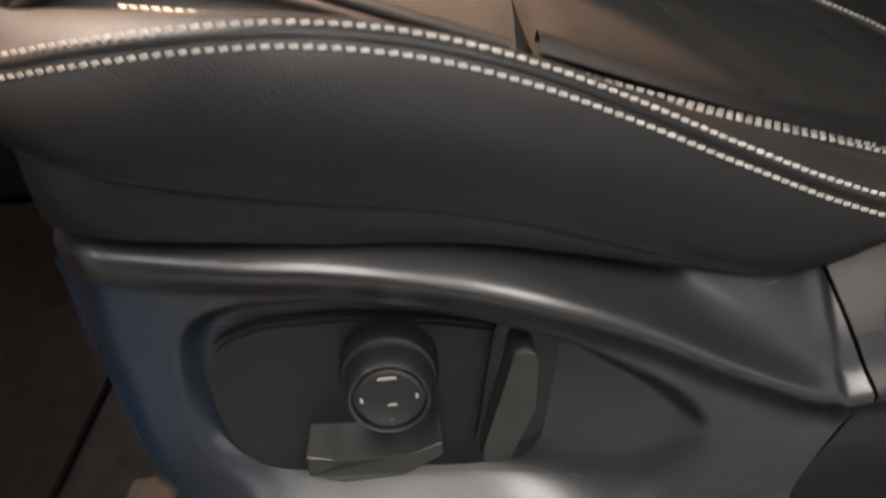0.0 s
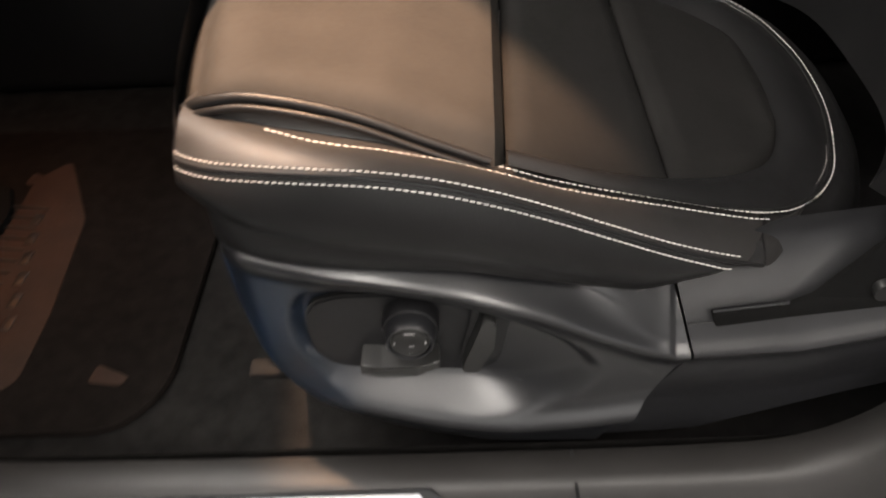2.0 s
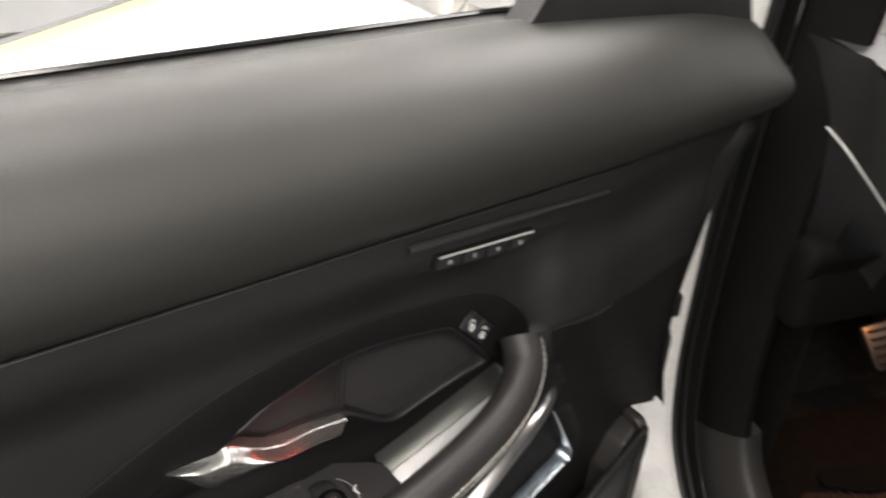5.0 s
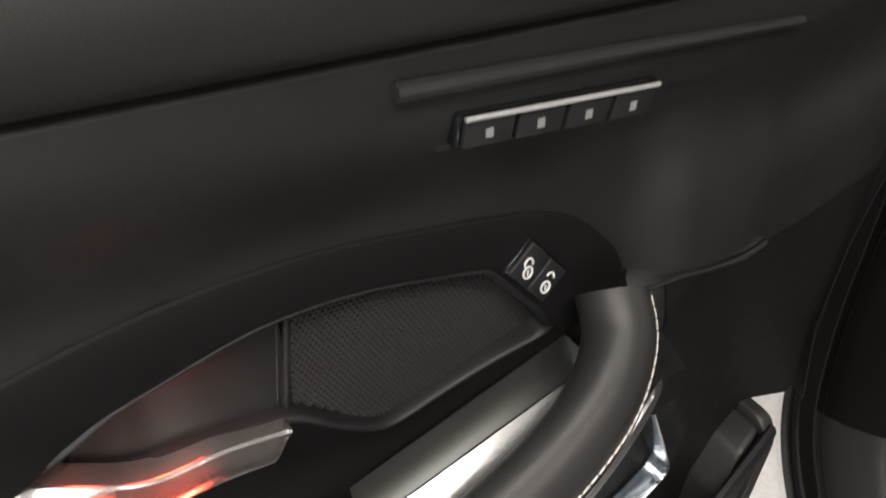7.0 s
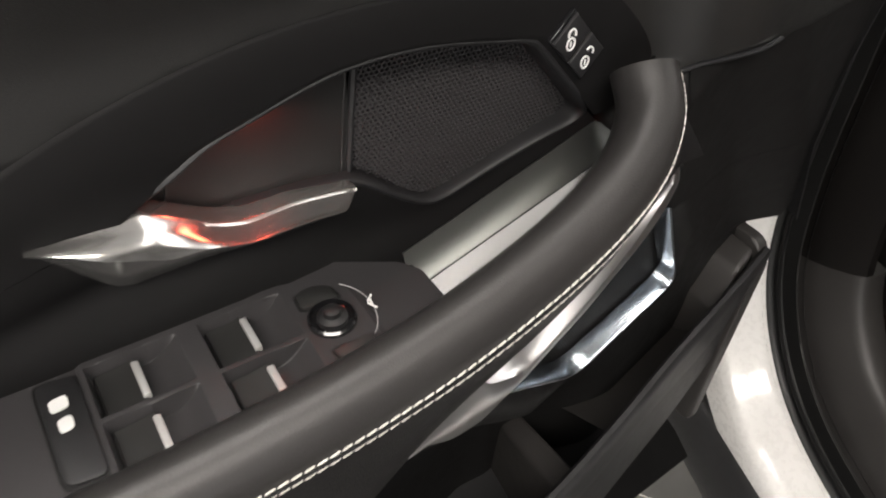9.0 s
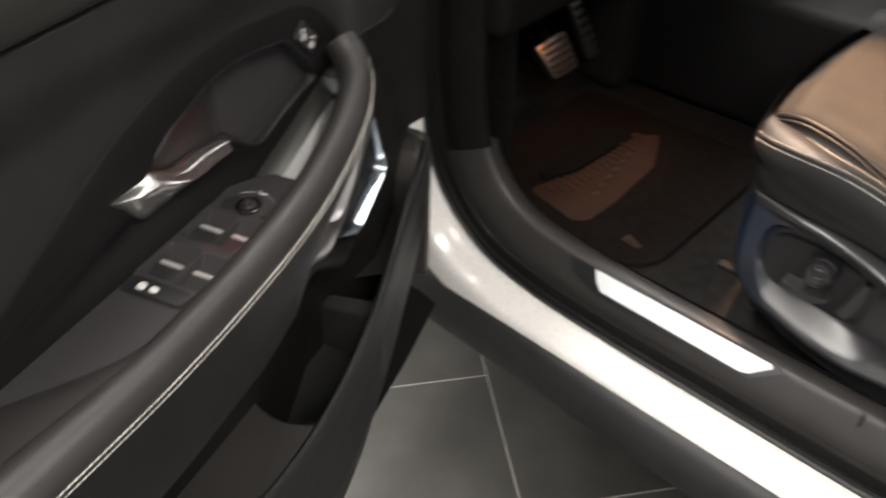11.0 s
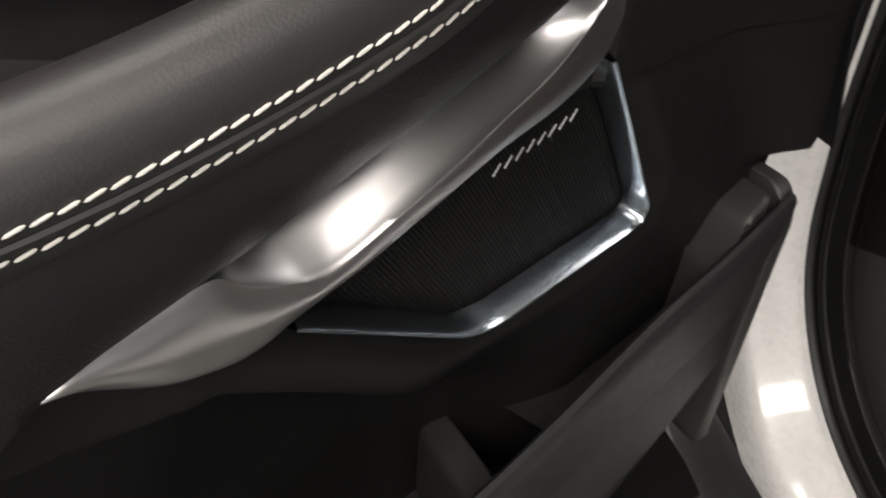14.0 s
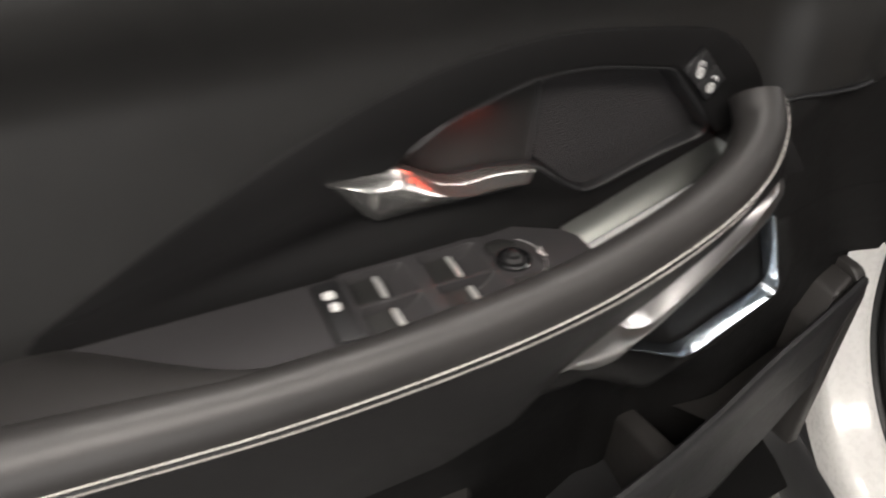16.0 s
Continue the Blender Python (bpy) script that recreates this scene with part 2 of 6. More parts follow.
def loft(rows, closed=False, caps=False):
    """Skin through rows of equally many points."""
    bm = bmesh.new()
    vs = [[bm.verts.new(p) for p in r] for r in rows]
    w = len(rows[0])
    for a, b in zip(vs, vs[1:]):
        for j in range(w if closed else w - 1):
            k = (j + 1) % w
            bm.faces.new((a[j], a[k], b[k], b[j]))
    if caps:
        bm.faces.new(vs[0])
        bm.faces.new(vs[-1])
    return bm


def thicken(bm, d):
    bmesh.ops.recalc_face_normals(bm, faces=bm.faces)
    bmesh.ops.solidify(bm, geom=bm.faces[:], thickness=d)
    return bm


def prism(poly, place, depth, bevel=0.0, seg=2):
    """An extruded outline. place(a, b, d) gives the point at outline coordinates a, b and depth d."""
    bm = bmesh.new()
    lo = [bm.verts.new(place(a, b, 0)) for a, b in poly]
    hi = [bm.verts.new(place(a, b, depth)) for a, b in poly]
    bm.faces.new(lo)
    top = bm.faces.new(hi)
    n = len(poly)
    for i in range(n):
        j = (i + 1) % n
        bm.faces.new((lo[i], lo[j], hi[j], hi[i]))
    if bevel:
        bmesh.ops.bevel(bm, geom=list(top.edges), offset=bevel, segments=seg, affect="EDGES", profile=0.5)
    return bm


def box(x0, x1, y0, y1, z0, z1, bevel=0.0, seg=2):
    bm = bmesh.new()
    bmesh.ops.create_cube(bm, size=1)
    for v in bm.verts:
        v.co = Vector((x0 + (v.co.x + 0.5) * (x1 - x0), y0 + (v.co.y + 0.5) * (y1 - y0), z0 + (v.co.z + 0.5) * (z1 - z0)))
    if bevel:
        bmesh.ops.bevel(bm, geom=bm.edges[:], offset=bevel, segments=seg, affect="EDGES", profile=0.5)
    return bm


def tube(pts, r, sides=10, caps=True, flat=1.0, up=Vector((0, 0, 1))):
    """A round bar along points; r may be a function of the way along (0 to 1)."""
    rows = []
    n = len(pts)
    for i, p in enumerate(pts):
        t = (pts[min(i + 1, n - 1)] - pts[max(i - 1, 0)]).normalized()
        s = t.cross(up).normalized()
        u = s.cross(t)
        rr = r(i / (n - 1)) if callable(r) else r
        rows.append([p + (s * math.cos(a) + u * math.sin(a) * flat) * rr for a in (2 * math.pi * k / sides for k in range(sides))])
    return loft(rows, True, caps)


def merge(*bms):
    out = bmesh.new()
    for b in bms:
        me = bpy.data.meshes.new("joint")
        b.to_mesh(me)
        b.free()
        out.from_mesh(me)
        bpy.data.meshes.remove(me)
    return out


def stitches(pts, pitch, length, r, slant=None):
    """A row of short thread loops along a line."""
    verts, faces = [], []
    for p, d in even(pts, pitch):
        s = d.cross(Vector((0, 0, 1)))
        s = s.normalized() if s.length > 1e-4 else Vector((1, 0, 0))
        d2 = (d + (slant or Vector())).normalized()
        u = s.cross(d2)
        rings = ((-0.5, 0.35), (-0.32, 1.0), (0.32, 1.0), (0.5, 0.35))
        base = len(verts)
        for f, k in rings:
            for a in range(6):
                c = math.cos(a * math.pi / 3), math.sin(a * math.pi / 3)
                verts.append(p + d2 * (f * length) + (s * c[0] + u * c[1]) * (r * k))
        for i in range(3):
            for a in range(6):
                b = (a + 1) % 6
                faces.append((base + i * 6 + a, base + i * 6 + b, base + i * 6 + 6 + b, base + i * 6 + 6 + a))
    me = bpy.data.meshes.new("joint")
    me.from_pydata(verts, [], faces)
    bm = bmesh.new()
    bm.from_mesh(me)
    bpy.data.meshes.remove(me)
    return bm


def inside(a, b, poly):
    hit, n = False, len(poly)
    for i in range(n):
        (x0, y0), (x1, y1) = poly[i], poly[i - 1]
        if (y0 > b) != (y1 > b) and a < (x1 - x0) * (b - y0) / (y1 - y0) + x0:
            hit = not hit
    return hit


def gap_to(a, b, poly):
    """Distance from a point to an outline."""
    best = 9.0
    n = len(poly)
    for i in range(n):
        (x0, y0), (x1, y1) = poly[i], poly[i - 1]
        dx, dy = x1 - x0, y1 - y0
        t = max(0, min(1, ((a - x0) * dx + (b - y0) * dy) / (dx * dx + dy * dy)))
        best = min(best, math.hypot(a - x0 - t * dx, b - y0 - t * dy))
    return best


def lattice(poly, place, pitch, hole, depth):
    """A perforated sheet: hexagonal cells with a hole in each, with depth."""
    verts, faces = [], []
    xs, ys = [p[0] for p in poly], [p[1] for p in poly]
    row, b = 0, min(ys)
    while b < max(ys):
        a = min(xs) + (row % 2) * pitch / 2
        while a < max(xs):
            if inside(a, b, poly):
                base = len(verts)
                for rr, d in ((pitch * 0.5774, 0), (hole, 0), (hole * 0.9, -depth)):
                    for k in range(6):
                        g = math.pi / 6 + k * math.pi / 3
                        verts.append(place(a + rr * math.cos(g), b + rr * math.sin(g), d))
                for k in range(6):
                    m = (k + 1) % 6
                    faces.append((base + k, base + m, base + 6 + m, base + 6 + k))
                    faces.append((base + 6 + k, base + 6 + m, base + 12 + m, base + 12 + k))
            a += pitch
        b += pitch * 0.866
        row += 1
    me = bpy.data.meshes.new("joint")
    me.from_pydata(verts, [], faces)
    bm = bmesh.new()
    bm.from_mesh(me)
    bpy.data.meshes.remove(me)
    return bm


def rounded(poly, r, seg=4):
    """The outline with its corners rounded."""
    out = []
    n = len(poly)
    for i in range(n):
        p, a, b = Vector(poly[i]), Vector(poly[i - 1]), Vector(poly[(i + 1) % n])
        ra = min(r, (a - p).length * 0.45)
        rb = min(r, (b - p).length * 0.45)
        s, e = p + (a - p).normalized() * ra, p + (b - p).normalized() * rb
        for k in range(seg + 1):
            t = k / seg
            out.append(tuple(s * (1 - t) ** 2 + p * 2 * t * (1 - t) + e * t * t))
    return out


def rim(poly, place, width, height, inward=True):
    """A raised, rounded frame along a closed outline."""
    pts = [Vector((*p, 0)) for p in poly]
    n = len(pts)
    c = sum(pts, Vector()) / n
    rows = []
    for i, p in enumerate(pts):
        t = (pts[(i + 1) % n] - pts[i - 1]).normalized()
        s = Vector((-t.y, t.x, 0))
        if s.dot(c - p) < 0:
            s = -s
        rows.append([place((p + s * (w * width)).x, (p + s * (w * width)).y, h * height) for w, h in ((0, 0), (0.12, 0.7), (0.4, 1), (0.7, 0.8), (1, 0))])
    rows.append(rows[0])
    return loft(rows)


# ---- showroom ----
floor = thing("floor", "grey stone tile showroom floor with pale joints", "floor", (0, 0, 0), kind="structure")
part("grout_bed", box(-6, 6, -6, 6, -0.10, -0.0015), GROUT, floor, "pale grout bed")


def plain(name, label, bm, material):
    return part(name, bm, material, None, label, kind="structure", category="wall")


plain("wall_west", "plain white showroom wall behind the car door", box(-6.15, -6, -6, 6, -0.1, 3.2), WALLPAINT)
plain("wall_east", "plain grey showroom wall", box(6, 6.15, -6, 6, -0.1, 3.2), GREYWALL)
plain("wall_north", "plain grey showroom wall", box(-6, 6, 6, 6.15, -0.1, 3.2), GREYWALL)
plain("wall_south", "plain grey showroom wall", box(-6, 6, -6.15, -6, -0.1, 3.2), GREYWALL)
plain("ceiling", "plain white showroom ceiling", box(-6.15, 6.15, -6.15, 6.15, 3.2, 3.3), WALLPAINT)
# white display counter beyond the door, with a yellow strip and a dark rim along its edge
counter = thing("display_counter", "white display counter with yellow strip along its dark rim", "counter", (-3.0, -0.3, 0.0))
CD, CN = Vector((-0.82, 0.572, 0)), Vector((0.572, 0.82, 0))


def on_counter(a, b, d):
    """a along the rim, b away from it over the top, d up."""
    return Vector((-2.746, -1.039, 0.75)) + CD * a + CN * b + Vector((0, 0, d))


part("top", prism(rounded([(-1.0, 0.0), (2.4, 0.0), (2.4, 2.3), (-0.2, 2.3), (-0.2, 0.85), (-1.0, 0.85)], 0.04, 4), lambda a, b, d: on_counter(a, b, d - 0.04), 0.04, 0.006), WALLPAINT, counter, "glossy white counter top")
part("strip", prism([(-1.0, -0.135), (2.4, -0.135), (2.4, -0.002), (-1.0, -0.002)], lambda a, b, d: on_counter(a, b, d - 0.05), 0.046, 0.004), YELLOW, counter, "pale yellow edge strip")
part("rim", prism([(-1.0, -0.185), (2.4, -0.185), (2.4, -0.138), (-1.0, -0.138)], lambda a, b, d: on_counter(a, b, d - 0.06), 0.062, 0.006), GREYBAND, counter, "dark grey rim")
part("base", prism([(-0.9, -0.06), (2.3, -0.06), (2.3, 2.2), (-0.1, 2.2), (-0.1, 0.75), (-0.9, 0.75)], lambda a, b, d: on_counter(a, b, d - 0.75), 0.70), WALLPAINT, counter, "white counter base")


# ---- car body ----
car = thing("car", "white car with black sill cladding and open doorway", "car", (0.2, 0.3, 0.0))
OPENING = [(-0.34, 1.80), (-0.385, 1.45), (-0.403, 1.20), (-0.405, 1.00), (-0.399, 0.87), (-0.375, 0.765), (-0.305, 0.692), (-0.200, 0.663), (-0.05, 0.654),
           (0.20, 0.651), (0.45, 0.652), (0.56, 0.668), (0.625, 0.735), (0.655, 0.85), (0.675, 1.10), (0.69, 1.45), (0.70, 1.80)]
RING = spline([(x, 0, z) for x, z in OPENING], 130)


def ring(profile, first=0, last=130):
    """Sweep a profile of (into the opening, y) round the doorway."""
    rows = []
    for i in range(first, last):
        t = (RING[min(i + 1, 129)] - RING[max(i - 1, 0)]).normalized()
        o = Vector((-t.z, 0, t.x))
        rows.append([RING[i] + o * a + Vector((0, y, 0)) for a, y in profile])
    return loft(rows)


def arc(cx, cy, r, a0, a1, n):
    return [(cx + r * math.sin(radians(a0 + (a1 - a0) * k / n)), cy + r * math.cos(radians(a0 + (a1 - a0) * k / n))) for k in range(n + 1)]


part("door_ring", ring([(-0.083, 0.318), (-0.083, 0.311), (-0.084, 0.306), (-0.087, 0.298), (-0.092, 0.280), (-0.096, 0.264), (-0.101, 0.258), (-0.112, 0.254), (-0.135, 0.253), (-0.155, 0.253)]), PAINT, car, "white painted door aperture")
part("weatherstrip", ring(arc(-0.073, 0.318, 0.0115, -120, 85, 8)), RUBBER, car, "black rubber door seal")
part("seal_channel", ring([(-0.078, 0.326), (-0.088, 0.332), (-0.086, 0.345), (-0.066, 0.349)]), RUBBER, car, "black seal channel")
part("inner_seal", ring(arc(-0.063, 0.3535, 0.0055, -110, 80, 7)), PLASTIC, car, "dark inner seal ridge")
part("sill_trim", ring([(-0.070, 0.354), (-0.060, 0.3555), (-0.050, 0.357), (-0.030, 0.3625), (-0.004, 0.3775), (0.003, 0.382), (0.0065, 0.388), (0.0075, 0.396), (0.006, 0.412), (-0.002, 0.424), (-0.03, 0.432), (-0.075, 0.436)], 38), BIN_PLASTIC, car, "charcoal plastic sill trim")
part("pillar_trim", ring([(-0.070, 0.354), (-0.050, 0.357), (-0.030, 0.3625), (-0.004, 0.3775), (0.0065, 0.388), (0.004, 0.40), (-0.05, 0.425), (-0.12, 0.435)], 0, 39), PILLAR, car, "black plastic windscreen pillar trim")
part("trim_joint", box(0.345, 0.348, 0.352, 0.42, 0.654, 0.6562), RUBBER, car)

# lower black cladding along the sill
CLAD = [(0.256, 0.545), (0.250, 0.549), (0.243, 0.546), (0.232, 0.533), (0.224, 0.505), (0.224, 0.475), (0.233, 0.448), (0.262, 0.438), (0.34, 0.434)]
part("sill_cladding", loft([[Vector((x, y + lin(x, [-0.62, -0.45, 0, 1.3], [0.03, 0.006, 0, 0]), z)) for y, z in CLAD] for x in np.linspace(-0.62, 1.3, 24)]), PLASTIC_DARK, car, "black plastic sill cladding")
bolt = merge(box(-0.484, -0.464, 0.215, 0.262, 0.985, 1.015, 0.003), box(-0.476, -0.466, 0.18, 0.284, 0.994, 1.006, 0.003))
part("check_strap", bolt, RUBBER, car, "black door check strap")
part("check_bracket", box(-0.484, -0.462, 0.262, 0.286, 0.982, 1.02, 0.004), PLASTIC_DARK, car)

# cabin floor, toe board and closing panels
FLOOR = [(1.6, 0.592), (-0.50, 0.584), (-0.62, 0.60), (-0.72, 0.68), (-0.80, 0.80), (-0.84, 1.0), (-0.86, 1.2)]
fl = spline([(x, 0, z) for x, z in FLOOR], 60)
part("cabin_carpet", loft([[Vector((p.x, y, p.z)) for y in np.linspace(0.425, 1.85, 16)] for p in fl]), CARPET, car, "charcoal cabin carpet")
part("kick_panel", loft([[Vector((x, lin(x, [-0.9, -0.45, -0.36], [0.50, 0.45, 0.425]), z)) for z in np.linspace(0.57, 1.25, 8)] for x in np.linspace(-0.88, -0.36, 12)]), CARPET, car, "charcoal carpeted kick panel")
part("sill_carpet", loft([[Vector((x, 0.431 + d, z)) for d, z in ((0, 0.650), (0.004, 0.63), (0.012, 0.60), (0.03, 0.590))] for x in np.linspace(-0.4, 1.1, 12)]), CARPET, car)
# unseen roof; its stepped front edge shapes the spot's patch on the seat
part("roof", loft([[Vector((x, y, 1.78 - 0.05 * ((y - 1.05) / 0.7) ** 2)) for y in np.linspace(0.30, 1.82, 140) for x in (front + (2.4 - front) * f for front in (lin(y, [0.30, 0.645, 0.649, 0.70, 0.74, 0.775, 0.846, 1.82], [-0.40, -0.40, 0.097, 0.085, 0.056, 0.022, -0.023, -0.30]),))] for f in np.linspace(0, 1, 8)]), PLASTIC_SOFT, car, "unseen cabin headlining, front edge shaped to cut the ceiling spot")
# unseen slab, added to keep the ceiling spot off the cabin floor
part("spot_blocker", box(-0.24, -0.135, 0.56, 1.02, 1.755, 1.775, 0.006, 2), PLASTIC_SOFT, car, "unseen slab over the windscreen, blocks the ceiling spot")
part("far_side", box(-0.9, 2.4, 1.85, 1.9, 0.55, 1.25), PLASTIC_DARK, car, "dark trim of the far cabin side")
part("cabin_back", box(2.4, 2.45, 0.3, 1.9, 0.55, 1.8), PLASTIC_DARK, car)
part("bulkhead", box(-0.95, -0.88, 0.3, 1.9, 0.5, 1.2), PLASTIC_DARK, car)
part("rear_quarter", box(0.72, 2.4, 0.25, 0.36, 0.3, 1.78), PLASTIC_DARK, car)
part("console", box(-0.55, 1.1, 1.12, 1.36, 0.59, 0.90, 0.03, 3), BLACK_PANEL, car, "black centre console")
part("tunnel", box(-0.85, -0.50, 1.05, 1.45, 0.59, 1.15, 0.03, 3), CARPET, car)

# sill plate
sill = thing("sill_plate", "long grey sill plate with bright metal inlay and lit letters", "sill plate", (0.03, 0.39, 0.656))

def flat_xy(a, b, d):
    """On the slope of the sill: a along the car, b from its foot (0) to its top (1)."""
    return Vector((a, 0.3605 + 0.0205 * b - 0.88 * d, 0.6195 + 0.0365 * b + 0.48 * d))


part("surround", prism(rounded([(-0.180, 1.06), (-0.155, 0.38), (-0.10, 0.08), (0.185, 0.08), (0.226, 0.90), (0.216, 1.13)], 0.012, 4), flat_xy, 0.0028, 0.0008), SEAT_PLASTIC, sill, "dark grey plate surround")
part("inlay", prism([(-0.118, 1.03), (-0.108, 0.56), (-0.094, 0.25), (0.168, 0.18), (0.182, 0.28), (0.210, 0.89), (0.206, 1.03)], flat_xy, 0.0042, 0.0006), INLAY_SHEEN, sill, "bright metal sill inlay, its sheen given as a weak glow")
for k in range(6):
    x = -0.072 + k * 0.032
    part("lettering", prism([(x - 0.004, 0.36), (x + 0.013, 0.36), (x + 0.019, 0.86), (x + 0.002, 0.86)], flat_xy, 0.0047), LIT_LETTER, sill, "pale blue lettering bar")

# ---- floor mat ----
mat_thing = thing("floor_mat", "dark floor mat with ribbed brown heel pad", "floor mat", (-0.3, 0.7, 0.59))
MZ = 0.593


def flat_mat(a, b, d):
    return Vector((a, b, MZ + d - 0.0045 + 0.10 * max(0, -0.50 - a) ** 1.2))


OUT = rounded([(-0.555, 0.490), (-0.12, 0.492), (-0.075, 0.545), (-0.06, 1.02), (-0.56, 1.02)], 0.04, 6)
part("mat_base", prism(OUT, flat_mat, 0.0045, 0.0015), MATCLOTH, mat_thing, "dark brown-black mat pile")
part("binding", loft([[flat_mat(a + s * 0.0, b, 0) + Vector((0, 0, h)) + Vector(((-0.31 - a) * w, (0.75 - b) * w, 0)) for w, h in ((-0.008, 0), (-0.006, 0.004), (0.0, 0.0062), (0.008, 0.0055), (0.011, 0.004))] for s, (a, b) in enumerate(OUT + OUT[:1])]), MATCLOTH, mat_thing, "black stitched mat edging")
heel = part("heel_pad", prism(rounded([(-0.402, 0.575), (-0.392, 0.560), (-0.272, 0.536), (-0.248, 0.560), (-0.243, 0.655), (-0.252, 0.820), (-0.310, 0.945), (-0.350, 0.905), (-0.352, 0.830), (-0.364, 0.690), (-0.385, 0.620)], 0.012, 4), flat_mat, 0.0065, 0.0015), HEEL, mat_thing, "brown rubber heel pad")
for k in range(15):
    y = 0.575 + k * 0.0195
    x = lin(y, [0.56, 0.62, 0.74, 0.87], [-0.392, -0.388, -0.372, -0.362])
    part("rib", prism(rounded([(x, y), (x + 0.055, y - 0.009), (x + 0.055, y - 0.005), (x, y + 0.004)], 0.002, 2), flat_mat, 0.0085, 0.001), RUBBER, heel, "dark pad groove")
for k in range(6):
    y = 0.63 + k * 0.036
    x = lin(y, [0.63, 0.87], [-0.296, -0.335])
    part("logo_bar", prism([(x, y), (x + 0.012, y), (x + 0.014, y + 0.022), (x + 0.002, y + 0.022)], flat_mat, 0.0080, 0.0006), RUBBER, heel)
# near-black raised shape along the front of the heel pad
rest = thing("footrest", "raised black shape beside the heel pad", "footrest", (-0.5, 0.6, 0.59))
part("pad", prism(rounded([(-0.430, 0.624), (-0.398, 0.610), (-0.364, 0.685), (-0.354, 0.830), (-0.376, 0.888), (-0.412, 0.870), (-0.418, 0.740)], 0.012, 4), lambda a, b, d: Vector((a, b, MZ + d)), 0.012, 0.004), BLACK_MAT, rest, "raised black shape")
for x, y in ((-0.150, 0.562), (-0.345, 0.905)):
    clip = thing("mat_clip", "round mat fastener on a small plate", "mat clip", (x, y, MZ), group="mat fasteners")
    part("plate", prism(rounded([(x - 0.018, y - 0.008), (x + 0.020, y - 0.014), (x + 0.028, y - 0.002), (x - 0.012, y + 0.016)], 0.006, 3), flat_mat, 0.007, 0.001), HEEL, clip)
    part("button", tube([Vector((x - 0.006, y, MZ + h)) for h in (0.002, 0.008, 0.011, 0.0125)], lambda f: 0.0085 - 0.003 * f ** 3, 14), RUBBER, clip, "black round fastener")


# ---- pedals ----
def pedal(name, label, corners, ribs, along):
    """A steel faced pedal: a slab with raised rubber ribs on an arm. corners: top left, top right, bottom right, bottom left."""
    tl, tr, br, bl = [Vector(c) for c in corners]
    nrm = (tr - tl).cross(bl - tl).normalized()
    if nrm.x < 0:
        nrm = -nrm

    def place(a, b, d):
        return (tl.lerp(tr, a)).lerp(bl.lerp(br, a), b) + nrm * d

    p = thing(name, label, "pedal", (tl + br) / 2)
    part("face", prism(rounded([(0, 0), (1, 0), (1, 1), (0, 1)], 0.09, 4), place, 0.006, 0.002), PEDAL, p, "brushed steel pedal face")
    part("backing", prism(rounded([(0.02, 0.02), (0.98, 0.02), (0.98, 0.98), (0.02, 0.98)], 0.09, 4), lambda a, b, d: place(a, b, d - 0.014), 0.0135), RUBBER, p, "black rubber backing")
    for k in range(ribs):
        f = (k + 0.8) / (ribs + 0.6)
        h = 0.20 / (ribs + 0.6)
        q = [(0.10, f - h), (0.90, f - h), (0.90, f + h), (0.10, f + h)]
        part("rib", prism(rounded(q, 0.02, 2), place, 0.0085, 0.0012), RUBBER, p, "black rubber tread rib")
    top = place(0.5, 0.15, -0.01)
    arm = spline([top, top + Vector((-0.03, 0.0, 0.06)), top + Vector((-0.09, 0.0, 0.22)), top + Vector((-0.11, 0, 0.36))], 12)
    part("arm", tube(arm, 0.011, 8), BLACK_MAT, p, "black steel pedal arm")
    return p


pedal("brake_pedal", "brushed steel brake pedal with black rubber ribs", ((-0.560, 0.757, 0.800), (-0.560, 0.862, 0.806), (-0.515, 0.872, 0.728), (-0.515, 0.782, 0.728)), 5, 0)
pedal("accelerator_pedal", "narrow brushed steel accelerator pedal with ribs", ((-0.600, 0.917, 0.862), (-0.600, 0.957, 0.865), (-0.535, 0.997, 0.712), (-0.535, 0.952, 0.707)), 7, 0)

# ---- dashboard ----
dash = thing("dashboard", "dark dashboard with chrome framed air vent", "dashboard", (-0.6, 1.0, 1.1))
DP = [(-0.30, 1.135), (-0.275, 1.150), (-0.268, 1.20), (-0.285, 1.30), (-0.305, 1.365), (-0.34, 1.385), (-0.50, 1.395), (-0.86, 1.36)]
rows = []
DK = [(p.x, p.z) for p in spline([(a, 0, b) for a, b in DP], 30)]


def dash_left(z):
    return lin(z, [1.13, 1.20, 1.365, 1.39], [0.500, 0.498, 0.380, 0.365])


for f in np.linspace(0, 1, 40):
    rows.append([Vector((x - 0.012 * (1 - ease(f, 0, 0.03)), dash_left(z) + (1.82 - dash_left(z)) * f, z)) for x, z in DK])
part("dash_top", loft(rows), ARM_PLASTIC, dash, "charcoal soft dashboard skin")
# angled end panel between the door and the vent, split by a bright seam
SEAM = [(-0.56, 0.352, 1.36), (-0.40, 0.3834, 1.2895), (-0.35, 0.4104, 1.244), (-0.305, 0.4615, 1.1718), (-0.29, 0.4828, 1.153)]
upper = [(-0.56, 0.35, 1.392), (-0.38, 0.362, 1.390), (-0.335, 0.382, 1.366), (-0.292, 0.500, 1.200)]
lower = [(-0.60, 0.362, 1.10), (-0.50, 0.372, 1.05), (-0.42, 0.43, 1.03), (-0.36, 0.50, 1.06)]
su, ss, sl = spline(upper, 24), spline(SEAM, 24), spline(lower, 24)
